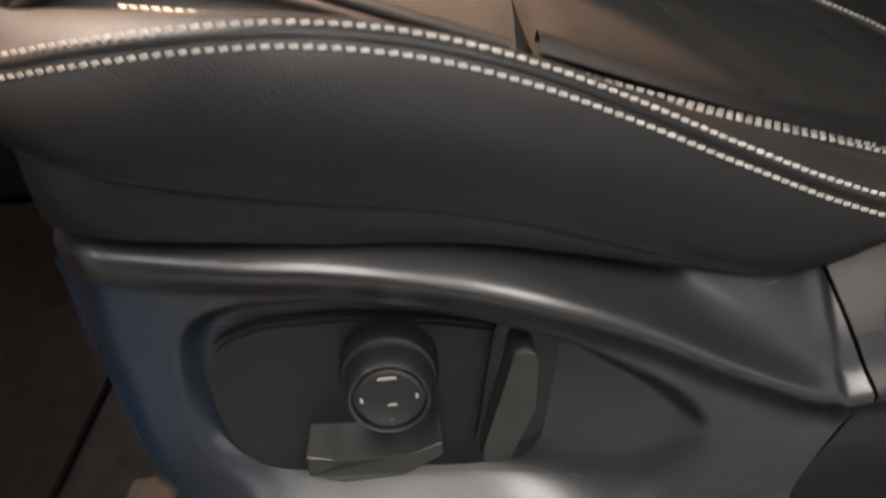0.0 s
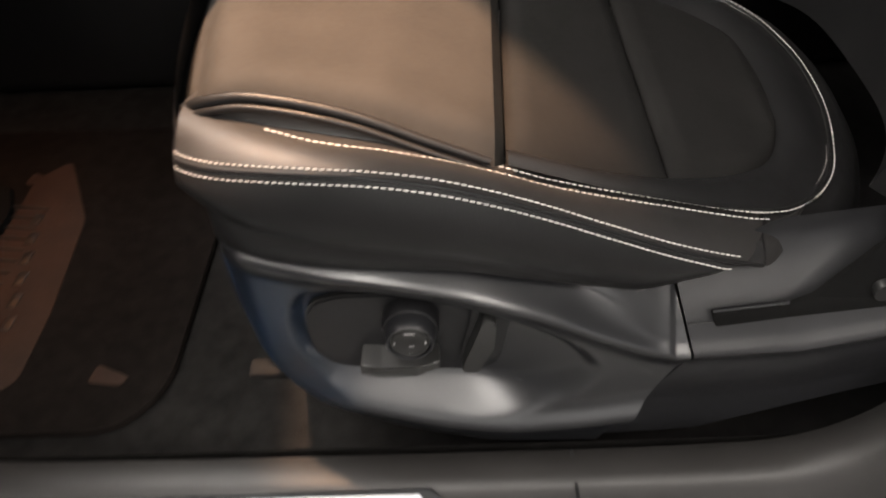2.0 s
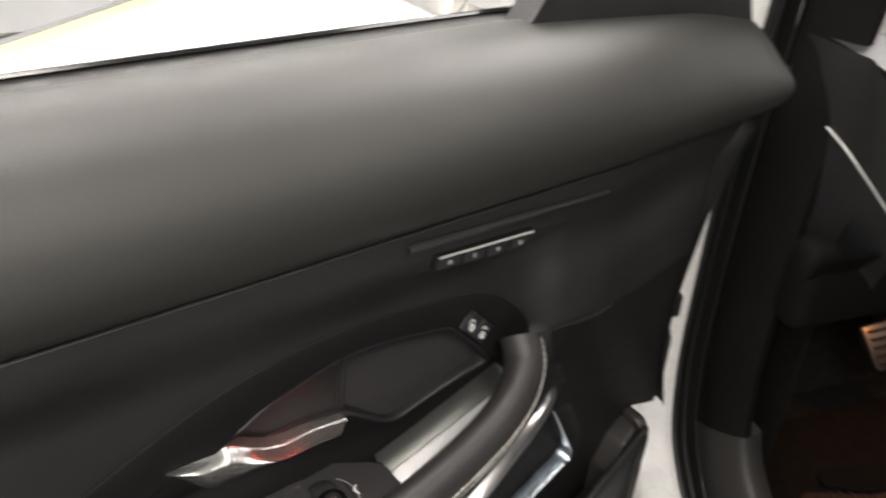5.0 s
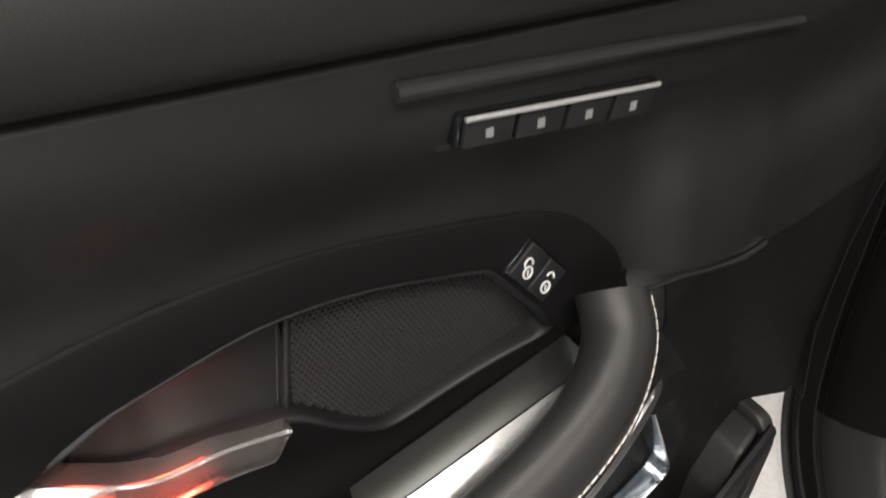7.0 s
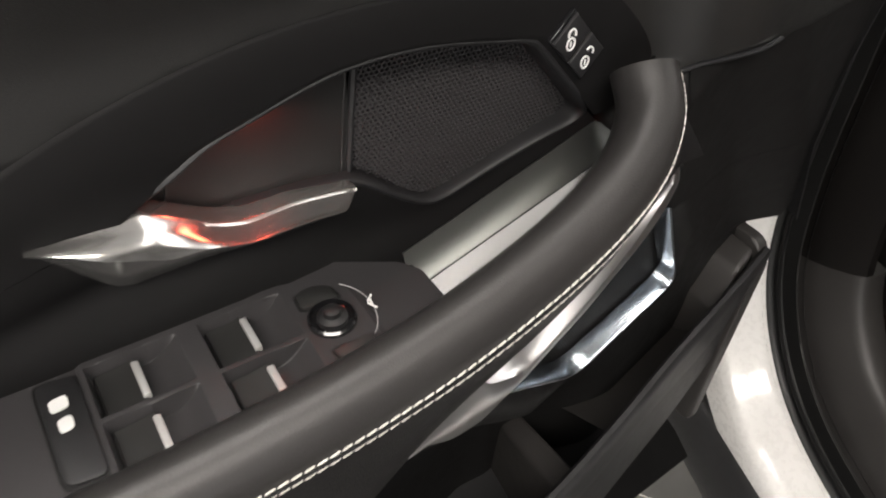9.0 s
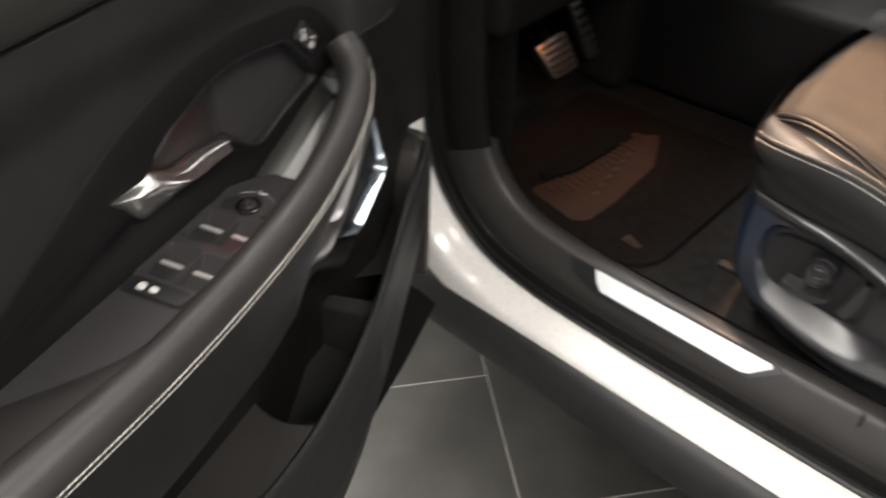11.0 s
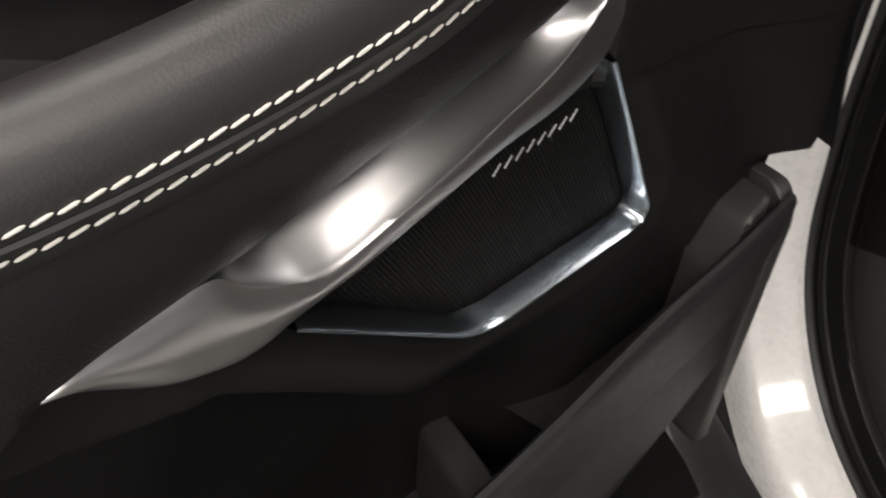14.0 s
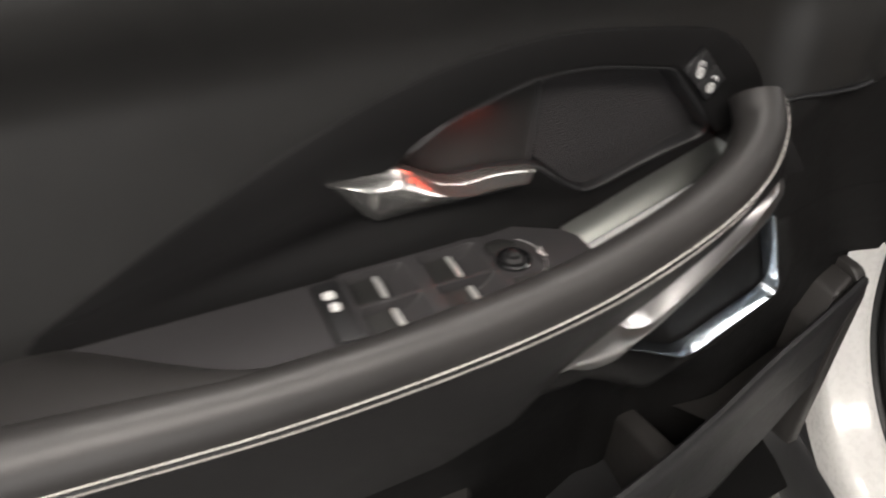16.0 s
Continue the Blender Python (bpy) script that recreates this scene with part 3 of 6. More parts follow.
part("end_cap", loft([[a.lerp(b, f) for f in np.linspace(0, 1, 8)] for a, b in zip(su, ss)]), PLASTIC, dash, "charcoal dashboard end cap")
part("knee_end", loft([[a.lerp(b, f) + Vector((-0.012 * math.sin(math.pi * f), 0.0, 0)) for f in np.linspace(0, 1, 8)] for a, b in zip(ss, sl)]), PLASTIC_DARK, dash, "black lower end panel")
part("cap_seam", tube([p + Vector((0.002, -0.001, 0)) for p in ss], 0.0017, 6), SILVER, dash, "grey seam edge")
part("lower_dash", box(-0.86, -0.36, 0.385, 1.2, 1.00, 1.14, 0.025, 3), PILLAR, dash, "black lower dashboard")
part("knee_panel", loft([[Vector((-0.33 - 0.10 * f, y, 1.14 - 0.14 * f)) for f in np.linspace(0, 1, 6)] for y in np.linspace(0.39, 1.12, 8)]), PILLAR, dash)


def on_dash(a, b, d):
    return Vector((lin(b, [k[1] for k in DK[:20]], [k[0] for k in DK[:20]]) + 0.003 + d, a, b))


VENT = rounded([(0.375, 1.362), (0.478, 1.366), (0.545, 1.300), (0.640, 1.196), (0.540, 1.190), (0.486, 1.212)], 0.012, 4)
VIN = rounded([(0.424, 1.350), (0.467, 1.356), (0.600, 1.208), (0.500, 1.220), (0.474, 1.243)], 0.010, 4)
vent = part("air_vent", prism(VIN, on_dash, 0.002), PLASTIC_DARK, dash, "black air vent")
part("vent_surround", rim(VENT, on_dash, 0.012, 0.008), ARM_PLASTIC, vent, "grey vent surround")
chrome_l = spline([(0.362, 1.374, 0), (0.384, 1.353, 0), (0.4200, 1.302, 0), (0.4561, 1.2512, 0), (0.486, 1.2192, 0), (0.530, 1.2020, 0), (0.620, 1.1930, 0)], 50)
chrome_r = spline([(0.372, 1.377, 0), (0.4170, 1.3480, 0), (0.4420, 1.299, 0), (0.4660, 1.2585, 0), (0.4927, 1.2283, 0), (0.532, 1.2080, 0), (0.622, 1.1975, 0)], 50)
part("vent_frame", loft([[on_dash(a.x, a.y, 0.001), on_dash(a.x, a.y, 0.006)] + [on_dash(a.x + (b.x - a.x) * f, a.y + (b.y - a.y) * f, 0.0075 + 0.0035 * math.sin(math.pi * f)) for f in np.linspace(0, 1, 7)] + [on_dash(b.x, b.y, 0.006), on_dash(b.x, b.y, 0.001)] for a, b in zip(chrome_l, chrome_r)]), VENTMETAL, vent, "bright silver vent frame")
part("vent_frame", loft([[on_dash(a + 0.002 * f, b - w * (1 - 0.7 * ease(a, 0.40, 0.47)) * f, 0.0085 + 0.003 * math.sin(math.pi * f)) for f in np.linspace(0, 1, 6)] for a, b, w in [(0.362 + 0.110 * q, 1.3745 - 0.0050 * math.sin(math.pi * q), 0.011) for q in np.linspace(0, 1, 16)]]), VENTMETAL, vent, "bright silver vent frame")
for k in range(5):
    f = (k + 0.5) / 5
    part("slat", tube([on_dash(0.434 + 0.030 * f + (0.062 + 0.060 * f) * q, 1.346 + 0.004 * f - 0.120 * q - 0.015 * f * q, 0.006) for q in np.linspace(0.04, 0.96, 6)], 0.0048, 6), PLASTIC_DARK, vent, "dark vent slat")
part("slider", prism(rounded([(0.4615, 1.3135), (0.4763, 1.3112), (0.5096, 1.2721), (0.493, 1.275)], 0.003, 2), on_dash, 0.014, 0.001), VENTMETAL, vent, "silver vent slider")
part("vent_tail", tube([on_dash(*p, 0.008) for p in ((0.474, 1.228), (0.494, 1.190), (0.505, 1.157))], lambda f: 0.0095 - 0.003 * f, 8), VENTMETAL, dash, "silver trim tail")
part("chrome_strip", tube([on_dash(0.60, 1.196, 0.006), on_dash(0.65, 1.188, 0.006), on_dash(0.71, 1.184, 0.005)], 0.0045, 8), SILVER, dash, "silver dashboard strip")
part("lamp_switch", prism(rounded([(0.53, 1.130), (0.66, 1.135), (0.66, 1.178), (0.535, 1.180)], 0.01, 3), on_dash, 0.006, 0.002), GLOSS, dash, "gloss black switch plate")
for a, b in ((0.575, 1.155), (0.610, 1.160)):
    part("switch_mark", prism([(a, b), (a + 0.016, b), (a + 0.016, b + 0.005), (a, b + 0.005)], on_dash, 0.0072), WHITE_MARK, dash)
part("defrost_slot", prism(rounded([(0.43, 0.0), (0.50, 0.0), (0.50, 0.03), (0.43, 0.03)], 0.005, 2), lambda a, b, d: Vector((-0.40 - b * 2, a, 1.3915 + d)), 0.003, 0.0005), RUBBER, dash, "black defroster slot")

# ---- steering wheel ----
wheel = thing("steering_wheel", "black leather steering wheel on its column", "steering wheel", (-0.06, 0.86, 1.25))
WC, WN = Vector((-0.06, 0.93, 1.32)), Vector((0.92, 0, 0.39)).normalized()
WA, WB = Vector((0, 1, 0)), WN.cross(Vector((0, 1, 0)))
part("wheel_rim", tube([WC + (WA * math.cos(a) + WB * math.sin(a)) * 0.185 for a in np.linspace(0, 2 * math.pi, 49)], 0.0155, 12, up=WN), LEATHER, wheel, "black leather rim")
part("hub", prism(rounded([(-0.075, -0.06), (0.075, -0.06), (0.085, 0.045), (-0.085, 0.045)], 0.03, 4), lambda a, b, d: WC + WA * a + WB * b + WN * (d - 0.03), 0.035, 0.01), PLASTIC_DARK, wheel, "black wheel hub")
for a, b in (((0.07, 0.0), (0.18, 0.01)), ((-0.07, 0.0), (-0.18, 0.01)), ((0, -0.05), (0, -0.18)), ((0, 0.05), (0, 0.18)))[:3]:
    part("spoke", tube([WC + WA * a[0] + WB * a[1], WC + WA * b[0] + WB * b[1]], 0.014, 8, up=WN), SATIN, wheel, "silver wheel spoke")
part("column", tube([WC - WN * 0.04, WC - WN * 0.30], 0.055, 16, up=Vector((0, 1, 0))), PLASTIC_DARK, wheel, "black steering column shroud")


# ---- driver's seat ----
seat = thing("driver_seat", "black leather power seat with white double stitching", "car seat", (0.30, 0.72, 0.59))
SX = [0.040, 0.060, 0.080, 0.107, 0.151, 0.190, 0.231, 0.271, 0.315, 0.362, 0.416, 0.480, 0.60]
SZ = [0.950, 0.955, 0.959, 0.9635, 0.968, 0.968, 0.9615, 0.948, 0.927, 0.902, 0.875, 0.850, 0.81]


top_z = curve(SX, SZ)


low_z = curve([0.05, 0.080, 0.102, 0.162, 0.245, 0.303, 0.375, 0.410, 0.437, 0.457, 0.490], [0.925, 0.922, 0.918, 0.908, 0.893, 0.873, 0.841, 0.837, 0.841, 0.852, 0.862])


edge_y = curve([0.040, 0.050, 0.065, 0.080, 0.107, 0.151, 0.190, 0.230, 0.270, 0.315, 0.360, 0.416, 0.480, 0.60], [0.508, 0.494, 0.483, 0.475, 0.465, 0.454, 0.449, 0.447, 0.448, 0.452, 0.456, 0.461, 0.468, 0.49])
leather_y = curve([0.040, 0.062, 0.090, 0.130, 0.186, 0.243, 0.303, 0.374, 0.420, 0.460, 0.50], [0.500, 0.478, 0.458, 0.447, 0.442, 0.442, 0.444, 0.454, 0.462, 0.472, 0.49])


def side_pt(x, f):
    e, zt, zl = edge_y(x), top_z(x), low_z(x)
    return Vector((x, (e - 0.003) * (1 - f) + leather_y(x) * f - 0.008 * max(0.0, math.sin(math.pi * min(1, f * 1.05))) ** 0.8 * (1 - 0.5 * ease(x, 0.44, 0.486)), zt + (zl - zt) * f))


# side of the cushion, from the double seam down to the plastic
rows = []
for x in [0.0445 + 0.4415 * (f ** 1.25) for f in np.linspace(0, 1, 70)]:
    rows.append([side_pt(x, f) for f in np.linspace(0, 1.0, 16)])
    lo = rows[-1][-1]
    rows[-1] += [lo + Vector((0, 0.003, -0.0022)), lo + Vector((0, 0.012, -0.002))]
last = rows[-1]
rows.append([p + Vector((0.012, 0.03, 0)) for p in last])
part("cushion_side", loft(rows), LEATHER, seat, "black leather cushion side")
nose = []
for a in np.linspace(0, 1, 26):
    y = 0.518 + a * 0.52
    nose.append([Vector((0.0465 - 0.022 * math.sin(math.pi * min(1, a * 1.1)) ** 0.7 - 0.012 * math.sin(math.pi * f) - 0.008 * math.sin(math.pi * a) + 0.02 * f * f, y, 0.967 - 0.10 * f)) for f in np.linspace(0, 1, 8)])
part("cushion_front", loft(nose), LEATHER, seat, "black leather cushion front")
for w in (-1, 1):
    ln = []
    for x in [0.046 + (0.420 if w < 0 else 0.411) * (f ** 1.2) for f in np.linspace(0, 1, 110)]:
        e, zt, zl = edge_y(x), top_z(x), low_z(x)
        if w < 0:
            ln.append(Vector((x, e + 0.0020, zt + 0.0036)))
        else:
            ln.append(side_pt(x, 0.0030 / (zt - zl)) + Vector((0, -0.0007, 0)))
    part("stitching", stitches(ln, 0.0050, 0.0039, 0.00058, Vector((0, -0.1, 0.20))), THREAD, seat, "off-white stitching")
part("seam_welt", tube([Vector((x, edge_y(x) - 0.0022, top_z(x) + 0.0008)) for x in np.linspace(0.046, 0.484, 90)], 0.0019, 6), LEATHER, seat, "dark seam groove welt")


# top strip of the side bolster
inner_y = curve([0.03, 0.08, 0.124, 0.172, 0.274, 0.324, 0.405, 0.504, 0.56], [0.552, 0.527, 0.504, 0.491, 0.488, 0.490, 0.500, 0.514, 0.545])


inner_z = curve([0.03, 0.12, 0.20, 0.274, 0.324, 0.405, 0.504, 0.56], [0.966, 0.967, 0.959, 0.938, 0.918, 0.888, 0.855, 0.843])


rows = []
for x in np.linspace(0.046, 0.56, 60):
    a = Vector((x, edge_y(x) - 0.0030, top_z(x) + 0.0002))
    b = Vector((x, inner_y(x), inner_z(x)))
    a = a.lerp(b, ease(x, 0.484, 0.545))
    rows.append([a.lerp(b, f) + Vector((0, 0, 0.006 * math.sin(math.pi * f))) for f in np.linspace(0, 1, 9)] + [b + Vector((0, 0.010, -0.002)), b + Vector((0, 0.034, -0.012))])
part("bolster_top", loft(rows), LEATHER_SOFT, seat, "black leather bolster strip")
for d in (0.0, 0.0075):
    ln = [Vector((x, inner_y(x) - 0.006 + d, inner_z(x) + 0.0035)) for x in np.linspace(0.115 + d * 22, 0.50, 80)]
    part("stitching", stitches(ln, 0.0054, 0.0042, 0.0006), THREAD, seat, "off-white stitching")

# thigh extension, a cushion of its own ahead of the main one
rows = []
for x in np.linspace(0.0, 1.0, 34):
    r = []
    for v in np.linspace(0, 1, 36):
        xx = 0.046 + 0.237 * x
        y = (0.522 - 0.034 * ease(xx, 0.10, 0.28)) + v * 0.475
        side_drop = 0.030 * (1 - ease(v, 0, 0.055)) ** 2 + 0.03 * ease(v, 0.95, 1) ** 2
        front_drop = 0.040 * (1 - ease(x, 0, 0.20)) ** 2
        back_drop = 0.020 * ease(x, 0.955, 1.0) ** 2
        crown = 0.020 * (1 - (2 * v - 1) ** 2) * 0.25
        base = lin(xx, [0.03, 0.10, 0.20, 0.284], [0.984, 0.990, 0.980, 0.957])
        r.append(Vector((xx + 0.045 * (y - 0.5) * x - 0.020 * math.sin(math.pi * v) ** 0.7 * (1 - x), y, base + crown - side_drop - front_drop - back_drop)))
    rows.append(r)
part("thigh_cushion", loft(rows), CLOTH, seat, "black suede thigh cushion")
PIPE = spline([(0.044, 0.548, 0.958), (0.066, 0.532, 0.975), (0.105, 0.522, 0.984), (0.170, 0.510, 0.976), (0.230, 0.497, 0.958), (0.272, 0.490, 0.944)], 40)
# rolled welt along the cushion's edge, and the hollow gusset below it
part("thigh_piping", tube(PIPE, lambda f: 0.0050 - 0.0018 * f, 10), LEATHER, seat, "black leather piping roll")
part("thigh_piping", tube([p + Vector((0, -0.0058, -0.0050)) for p in PIPE], lambda f: 0.0034 - 0.0012 * f, 10), LEATHER, seat, "black leather piping roll")
rows = []
for i, p in enumerate(PIPE):
    k = math.sin(math.pi * min(1.0, (i + 6) / 45)) ** 0.6 * (1 - 0.75 * i / 39)
    rows.append([p + Vector((0, dy, dz)) for dy, dz in ((0.004, -0.004), (-0.0050, -0.0075), (-0.0058 + 0.001 * k, -0.0085 - 0.006 * k), (-0.0080, -0.010 - 0.012 * k), (-0.0125, -0.012 - 0.016 * k), (-0.020, -0.013 - 0.020 * k))])
part("thigh_gusset", loft(rows), LEATHER_SOFT, seat, "black leather cushion gusset")
fr = []
for v in np.linspace(0, 1, 24):
    y = 0.525 + v * 0.47
    fr.append([Vector((0.048 - 0.016 * math.sin(math.pi * v) ** 0.7 - 0.018 * math.sin(math.pi * f * 0.8) - 0.006 * math.sin(math.pi * v), y, 0.950 - 0.045 * f)) for f in np.linspace(0, 1, 7)])
part("thigh_front", loft(fr), LEATHER, seat, "black leather front roll")

# main cushion: suede centre with a cross seam and a leather rim behind it
CURVE = [(0.285, 0.505), (0.36, 0.513), (0.43, 0.533), (0.49, 0.560), (0.528, 0.592), (0.550, 0.645), (0.553, 0.700), (0.545, 0.758), (0.520, 0.806), (0.47, 0.850), (0.40, 0.875), (0.285, 0.885)]
SEAMC = [(0.285, 0.489), (0.36, 0.494), (0.405, 0.500), (0.46, 0.508), (0.515, 0.523), (0.555, 0.550), (0.586, 0.594), (0.604, 0.660), (0.606, 0.720), (0.596, 0.772), (0.570, 0.825), (0.52, 0.875), (0.44, 0.915), (0.285, 0.93)]


def cushion_z(x, y):
    z = lin(x, [0.285, 0.36, 0.405, 0.46, 0.52, 0.56, 0.61, 0.66], [0.938, 0.908, 0.890, 0.870, 0.851, 0.842, 0.836, 0.815])
    return z + 0.10 * max(0.0, y - 0.62) * ease(x, 0.45, 0.58)


ci, co = spline([(*p, 0) for p in CURVE], 90), spline([(*p, 0) for p in SEAMC], 90)


def centre(x0, x1, name, label):
    rows = []
    near, far = [p for p in ci if p.y <= 0.70], [p for p in ci if p.y > 0.70][::-1]
    for f in np.linspace(0, 1, 30):
        x = x0 + (x1 - x0) * f
        lo = lin(x, [p.x for p in near], [p.y for p in near]) - 0.006
        hi = lin(x, [p.x for p in far], [p.y for p in far]) + 0.006
        edge = max(0.0, min(1, f / 0.14, (1 - f) / 0.14)) ** 0.5
        rows.append([Vector((x + (0.045 * (y - 0.5) * (1 - f) if x0 < 0.3 else 0.0), y, cushion_z(x, y) - 0.003 + 0.013 * edge * max(0.0, min(1, v / 0.07, (1 - v) / 0.07)) ** 0.5)) for v in np.linspace(0, 1, 34) for y in (lo + (hi - lo) * v,)])
    return part(name, loft(rows), CLOTH_PLAIN, seat, label)


centre(0.2845, 0.420, "cushion_panel", "black suede cushion panel")
centre(0.421, max(p.x for p in ci) + 0.006, "cushion_panel", "black suede rear cushion panel")
rows = []
for i, (a, b) in enumerate(zip(ci, co)):
    out = (b - a).normalized()
    r = [Vector((p.x, p.y, cushion_z(p.x, p.y) + 0.007 * math.sin(math.pi * f) + 0.003)) for f in np.linspace(0, 1, 9) for p in (a.lerp(b, f),)]
    k = ease(i, 26, 36)
    r += [Vector((p.x, p.y, cushion_z(b.x, b.y) + 0.003 - dz * k)) for w, dz in ((0.012, 0.002), (0.026, 0.010), (0.040, 0.028), (0.046, 0.055)) for p in (b + out * (w * k + 0.0004),)]
    rows.append(r)
part("cushion_rim", loft(rows), LEATHER, seat, "black leather cushion rim")
for w in (-0.0045, 0.0045):
    ln = []
    for i in range(24, 90):
        a, b = ci[i], co[i]
        p = b + (b - a).normalized() * w
        ln.append(Vector((p.x, p.y, cushion_z(b.x, b.y) + 0.0042)))
    part("stitching", stitches(ln, 0.0056, 0.0044, 0.00068), THREAD, seat, "off-white stitching")
part("seam_welt", tube([Vector((p.x, p.y, cushion_z(p.x, p.y) + 0.0030)) for p in co[20:]], 0.0012, 6), RUBBER, seat, "dark seam groove")
# far bolster and backrest
rows = []
for x in np.linspace(0.04, 0.62, 30):
    z = 0.972 - 0.32 * max(0, x - 0.20)
    rows.append([Vector((x, 0.925 + 0.12 * f, z + 0.035 * math.sin(math.pi * f) ** 0.7 - 0.03 * f)) for f in np.linspace(0, 1, 10)])
part("far_bolster", loft(rows), LEATHER, seat, "black leather far bolster")
rows = []
for h in np.linspace(0, 1, 24):
    x = 0.78 + 0.20 * h
    z = 0.79 + 0.62 * h
    rows.append([Vector((x - 0.075 * (abs(2 * v - 1) ** 3) + 0.0 * v, 0.53 + v * 0.50, z)) for v in np.linspace(0, 1, 26)])
part("backrest", thicken(loft(rows), 0.10), LEATHER, seat, "black leather backrest")
part("seat_base", box(0.10, 0.62, 0.53, 0.98, 0.60, 0.80, 0.02, 2), RUBBER, seat, "black seat frame")


# flange under the leather
rows = []
for x in np.linspace(0.066, 0.40, 60):
    z = low_z(x)
    y = leather_y(x) + 0.0015 - 0.003 * (1 - ease(x, 0.07, 0.13))
    h = lin(x, [0.07, 0.15, 0.30, 0.36, 0.40], [0.034, 0.024, 0.011, 0.005, 0.001])
    rows.append([Vector((x, y + 0.010, z + 0.006)), Vector((x, y + 0.001, z + 0.001)), Vector((x, y, z - h * 0.4)), Vector((x, y + 0.001, z - h + 0.002)), Vector((x, y + 0.0025, z - h)), Vector((x, y + 0.016, z - h - 0.001))])
part("side_flange", loft(rows), LEATHER, seat, "black flange under the leather")
# plastic side panels
RIDGE = spline([(0.03, 0, 0.872), (0.092, 0, 0.8725), (0.142, 0, 0.8735), (0.187, 0, 0.8720), (0.232, 0, 0.8650), (0.276, 0, 0.8520), (0.319, 0, 0.8330), (0.362, 0, 0.808), (0.400, 0, 0.787), (0.418, 0, 0.781), (0.437, 0, 0.778), (0.60, 0, 0.79)], 90)
crest_y = curve([0.05, 0.092, 0.142, 0.187, 0.232, 0.276, 0.319, 0.362, 0.437, 0.60], [0.468, 0.453, 0.444, 0.438, 0.433, 0.429, 0.428, 0.428, 0.431, 0.434])
RIDGE_X, RIDGE_Z = [p.x for p in RIDGE], [p.z for p in RIDGE]
POCKET = rounded([(0.122, 0.843), (0.150, 0.850), (0.190, 0.850), (0.235, 0.842), (0.286, 0.824), (0.345, 0.786), (0.370, 0.750), (0.350, 0.715), (0.300, 0.694), (0.265, 0.691), (0.209, 0.698), (0.156, 0.711), (0.131, 0.722), (0.117, 0.743), (0.109, 0.770), (0.107, 0.795), (0.110, 0.822)], 0.020, 5)


def panel_y(x, z):
    r = lin(x, RIDGE_X, RIDGE_Z)
    y = base = crest_y(x) + 0.0105
    d = z - r
    y -= 0.0105 * (0.25 + 0.75 * ease(x, 0.075, 0.16)) * math.exp(-(d / (0.0075 if d > 0 else 0.0135)) ** 2)
    k = ease(x, 0.26, 0.425)
    y += (1 - k) * 0.040 * ease(d, 0.003, 0.026) + k * 0.050 * ease(d, 0.004, 0.085)
    y += 0.012 * (1 - ease(x, 0.060, 0.090)) ** 2
    g = gap_to(x, z, POCKET)
    s = g if inside(x, z, POCKET) else -g
    soft = 0.010 + 0.020 * ease(0.770 - z, 0, 0.04)
    y += (0.4720 - base) * ease(s, -0.004, soft) * (1 - ease(x, 0.235, 0.405))
    y -= 0.011 * math.exp(-((z - lin(x, [0.10, 0.16, 0.23, 0.30, 0.43], [0.712, 0.697, 0.680, 0.676, 0.690])) / 0.016) ** 2) * ease(x, 0.09, 0.15)
    return y


def panel(name, label, left, right, bottom, n, low, high):
    rows = []
    for f in np.linspace(0, 1, n):
        r = []
        for k in range(low + high + 1):
            x = left + (0.43 - left) * f
            for _ in range(4):
                z0, zr, z1 = lin(x, *bottom), lin(x, RIDGE_X, RIDGE_Z), low_z(x) + 0.010 + 0.010 * ease(x, 0.28, 0.34) - 0.046 * (1 - ease(x, 0.06, 0.12))
                z = z0 + (zr - z0) * (1 - (1 - k / low) ** 1.25) if k <= low else zr + (z1 - zr) * ((k - low) / high) ** 1.2
                x = left + (right(z) - left) * f
            if k == 0:
                r.append(Vector((x, panel_y(x, z) + 0.02, z + 0.004)))
                r.append(Vector((x, panel_y(x, z) + 0.004, z - 0.002)))
            r.append(Vector((x, panel_y(x, z), z)))
        rows.append(r)
    rows.insert(0, [p + Vector((0.004, 0.03, 0)) for p in rows[0]])
    rows.append([p + Vector((-0.0005, 0.016, 0)) for p in rows[-1]])
    return part(name, loft(rows), SEAT_PLASTIC, seat, label)


def gap_x(z):
    return lin(z, [0.64, 0.672, 0.70, 0.765, 0.780, 0.850], [0.375, 0.395, 0.408, 0.436, 0.436, 0.415])


BOT = ([0.055, 0.064, 0.073, 0.097, 0.13, 0.186, 0.273, 0.38, 0.45], [0.84, 0.79, 0.755, 0.712, 0.688, 0.662, 0.645, 0.640, 0.642])
panel("side_panel", "dark grey plastic seat side panel", 0.063, lambda z: gap_x(z) - 0.0012, BOT, 170, 62, 26)
rows = []
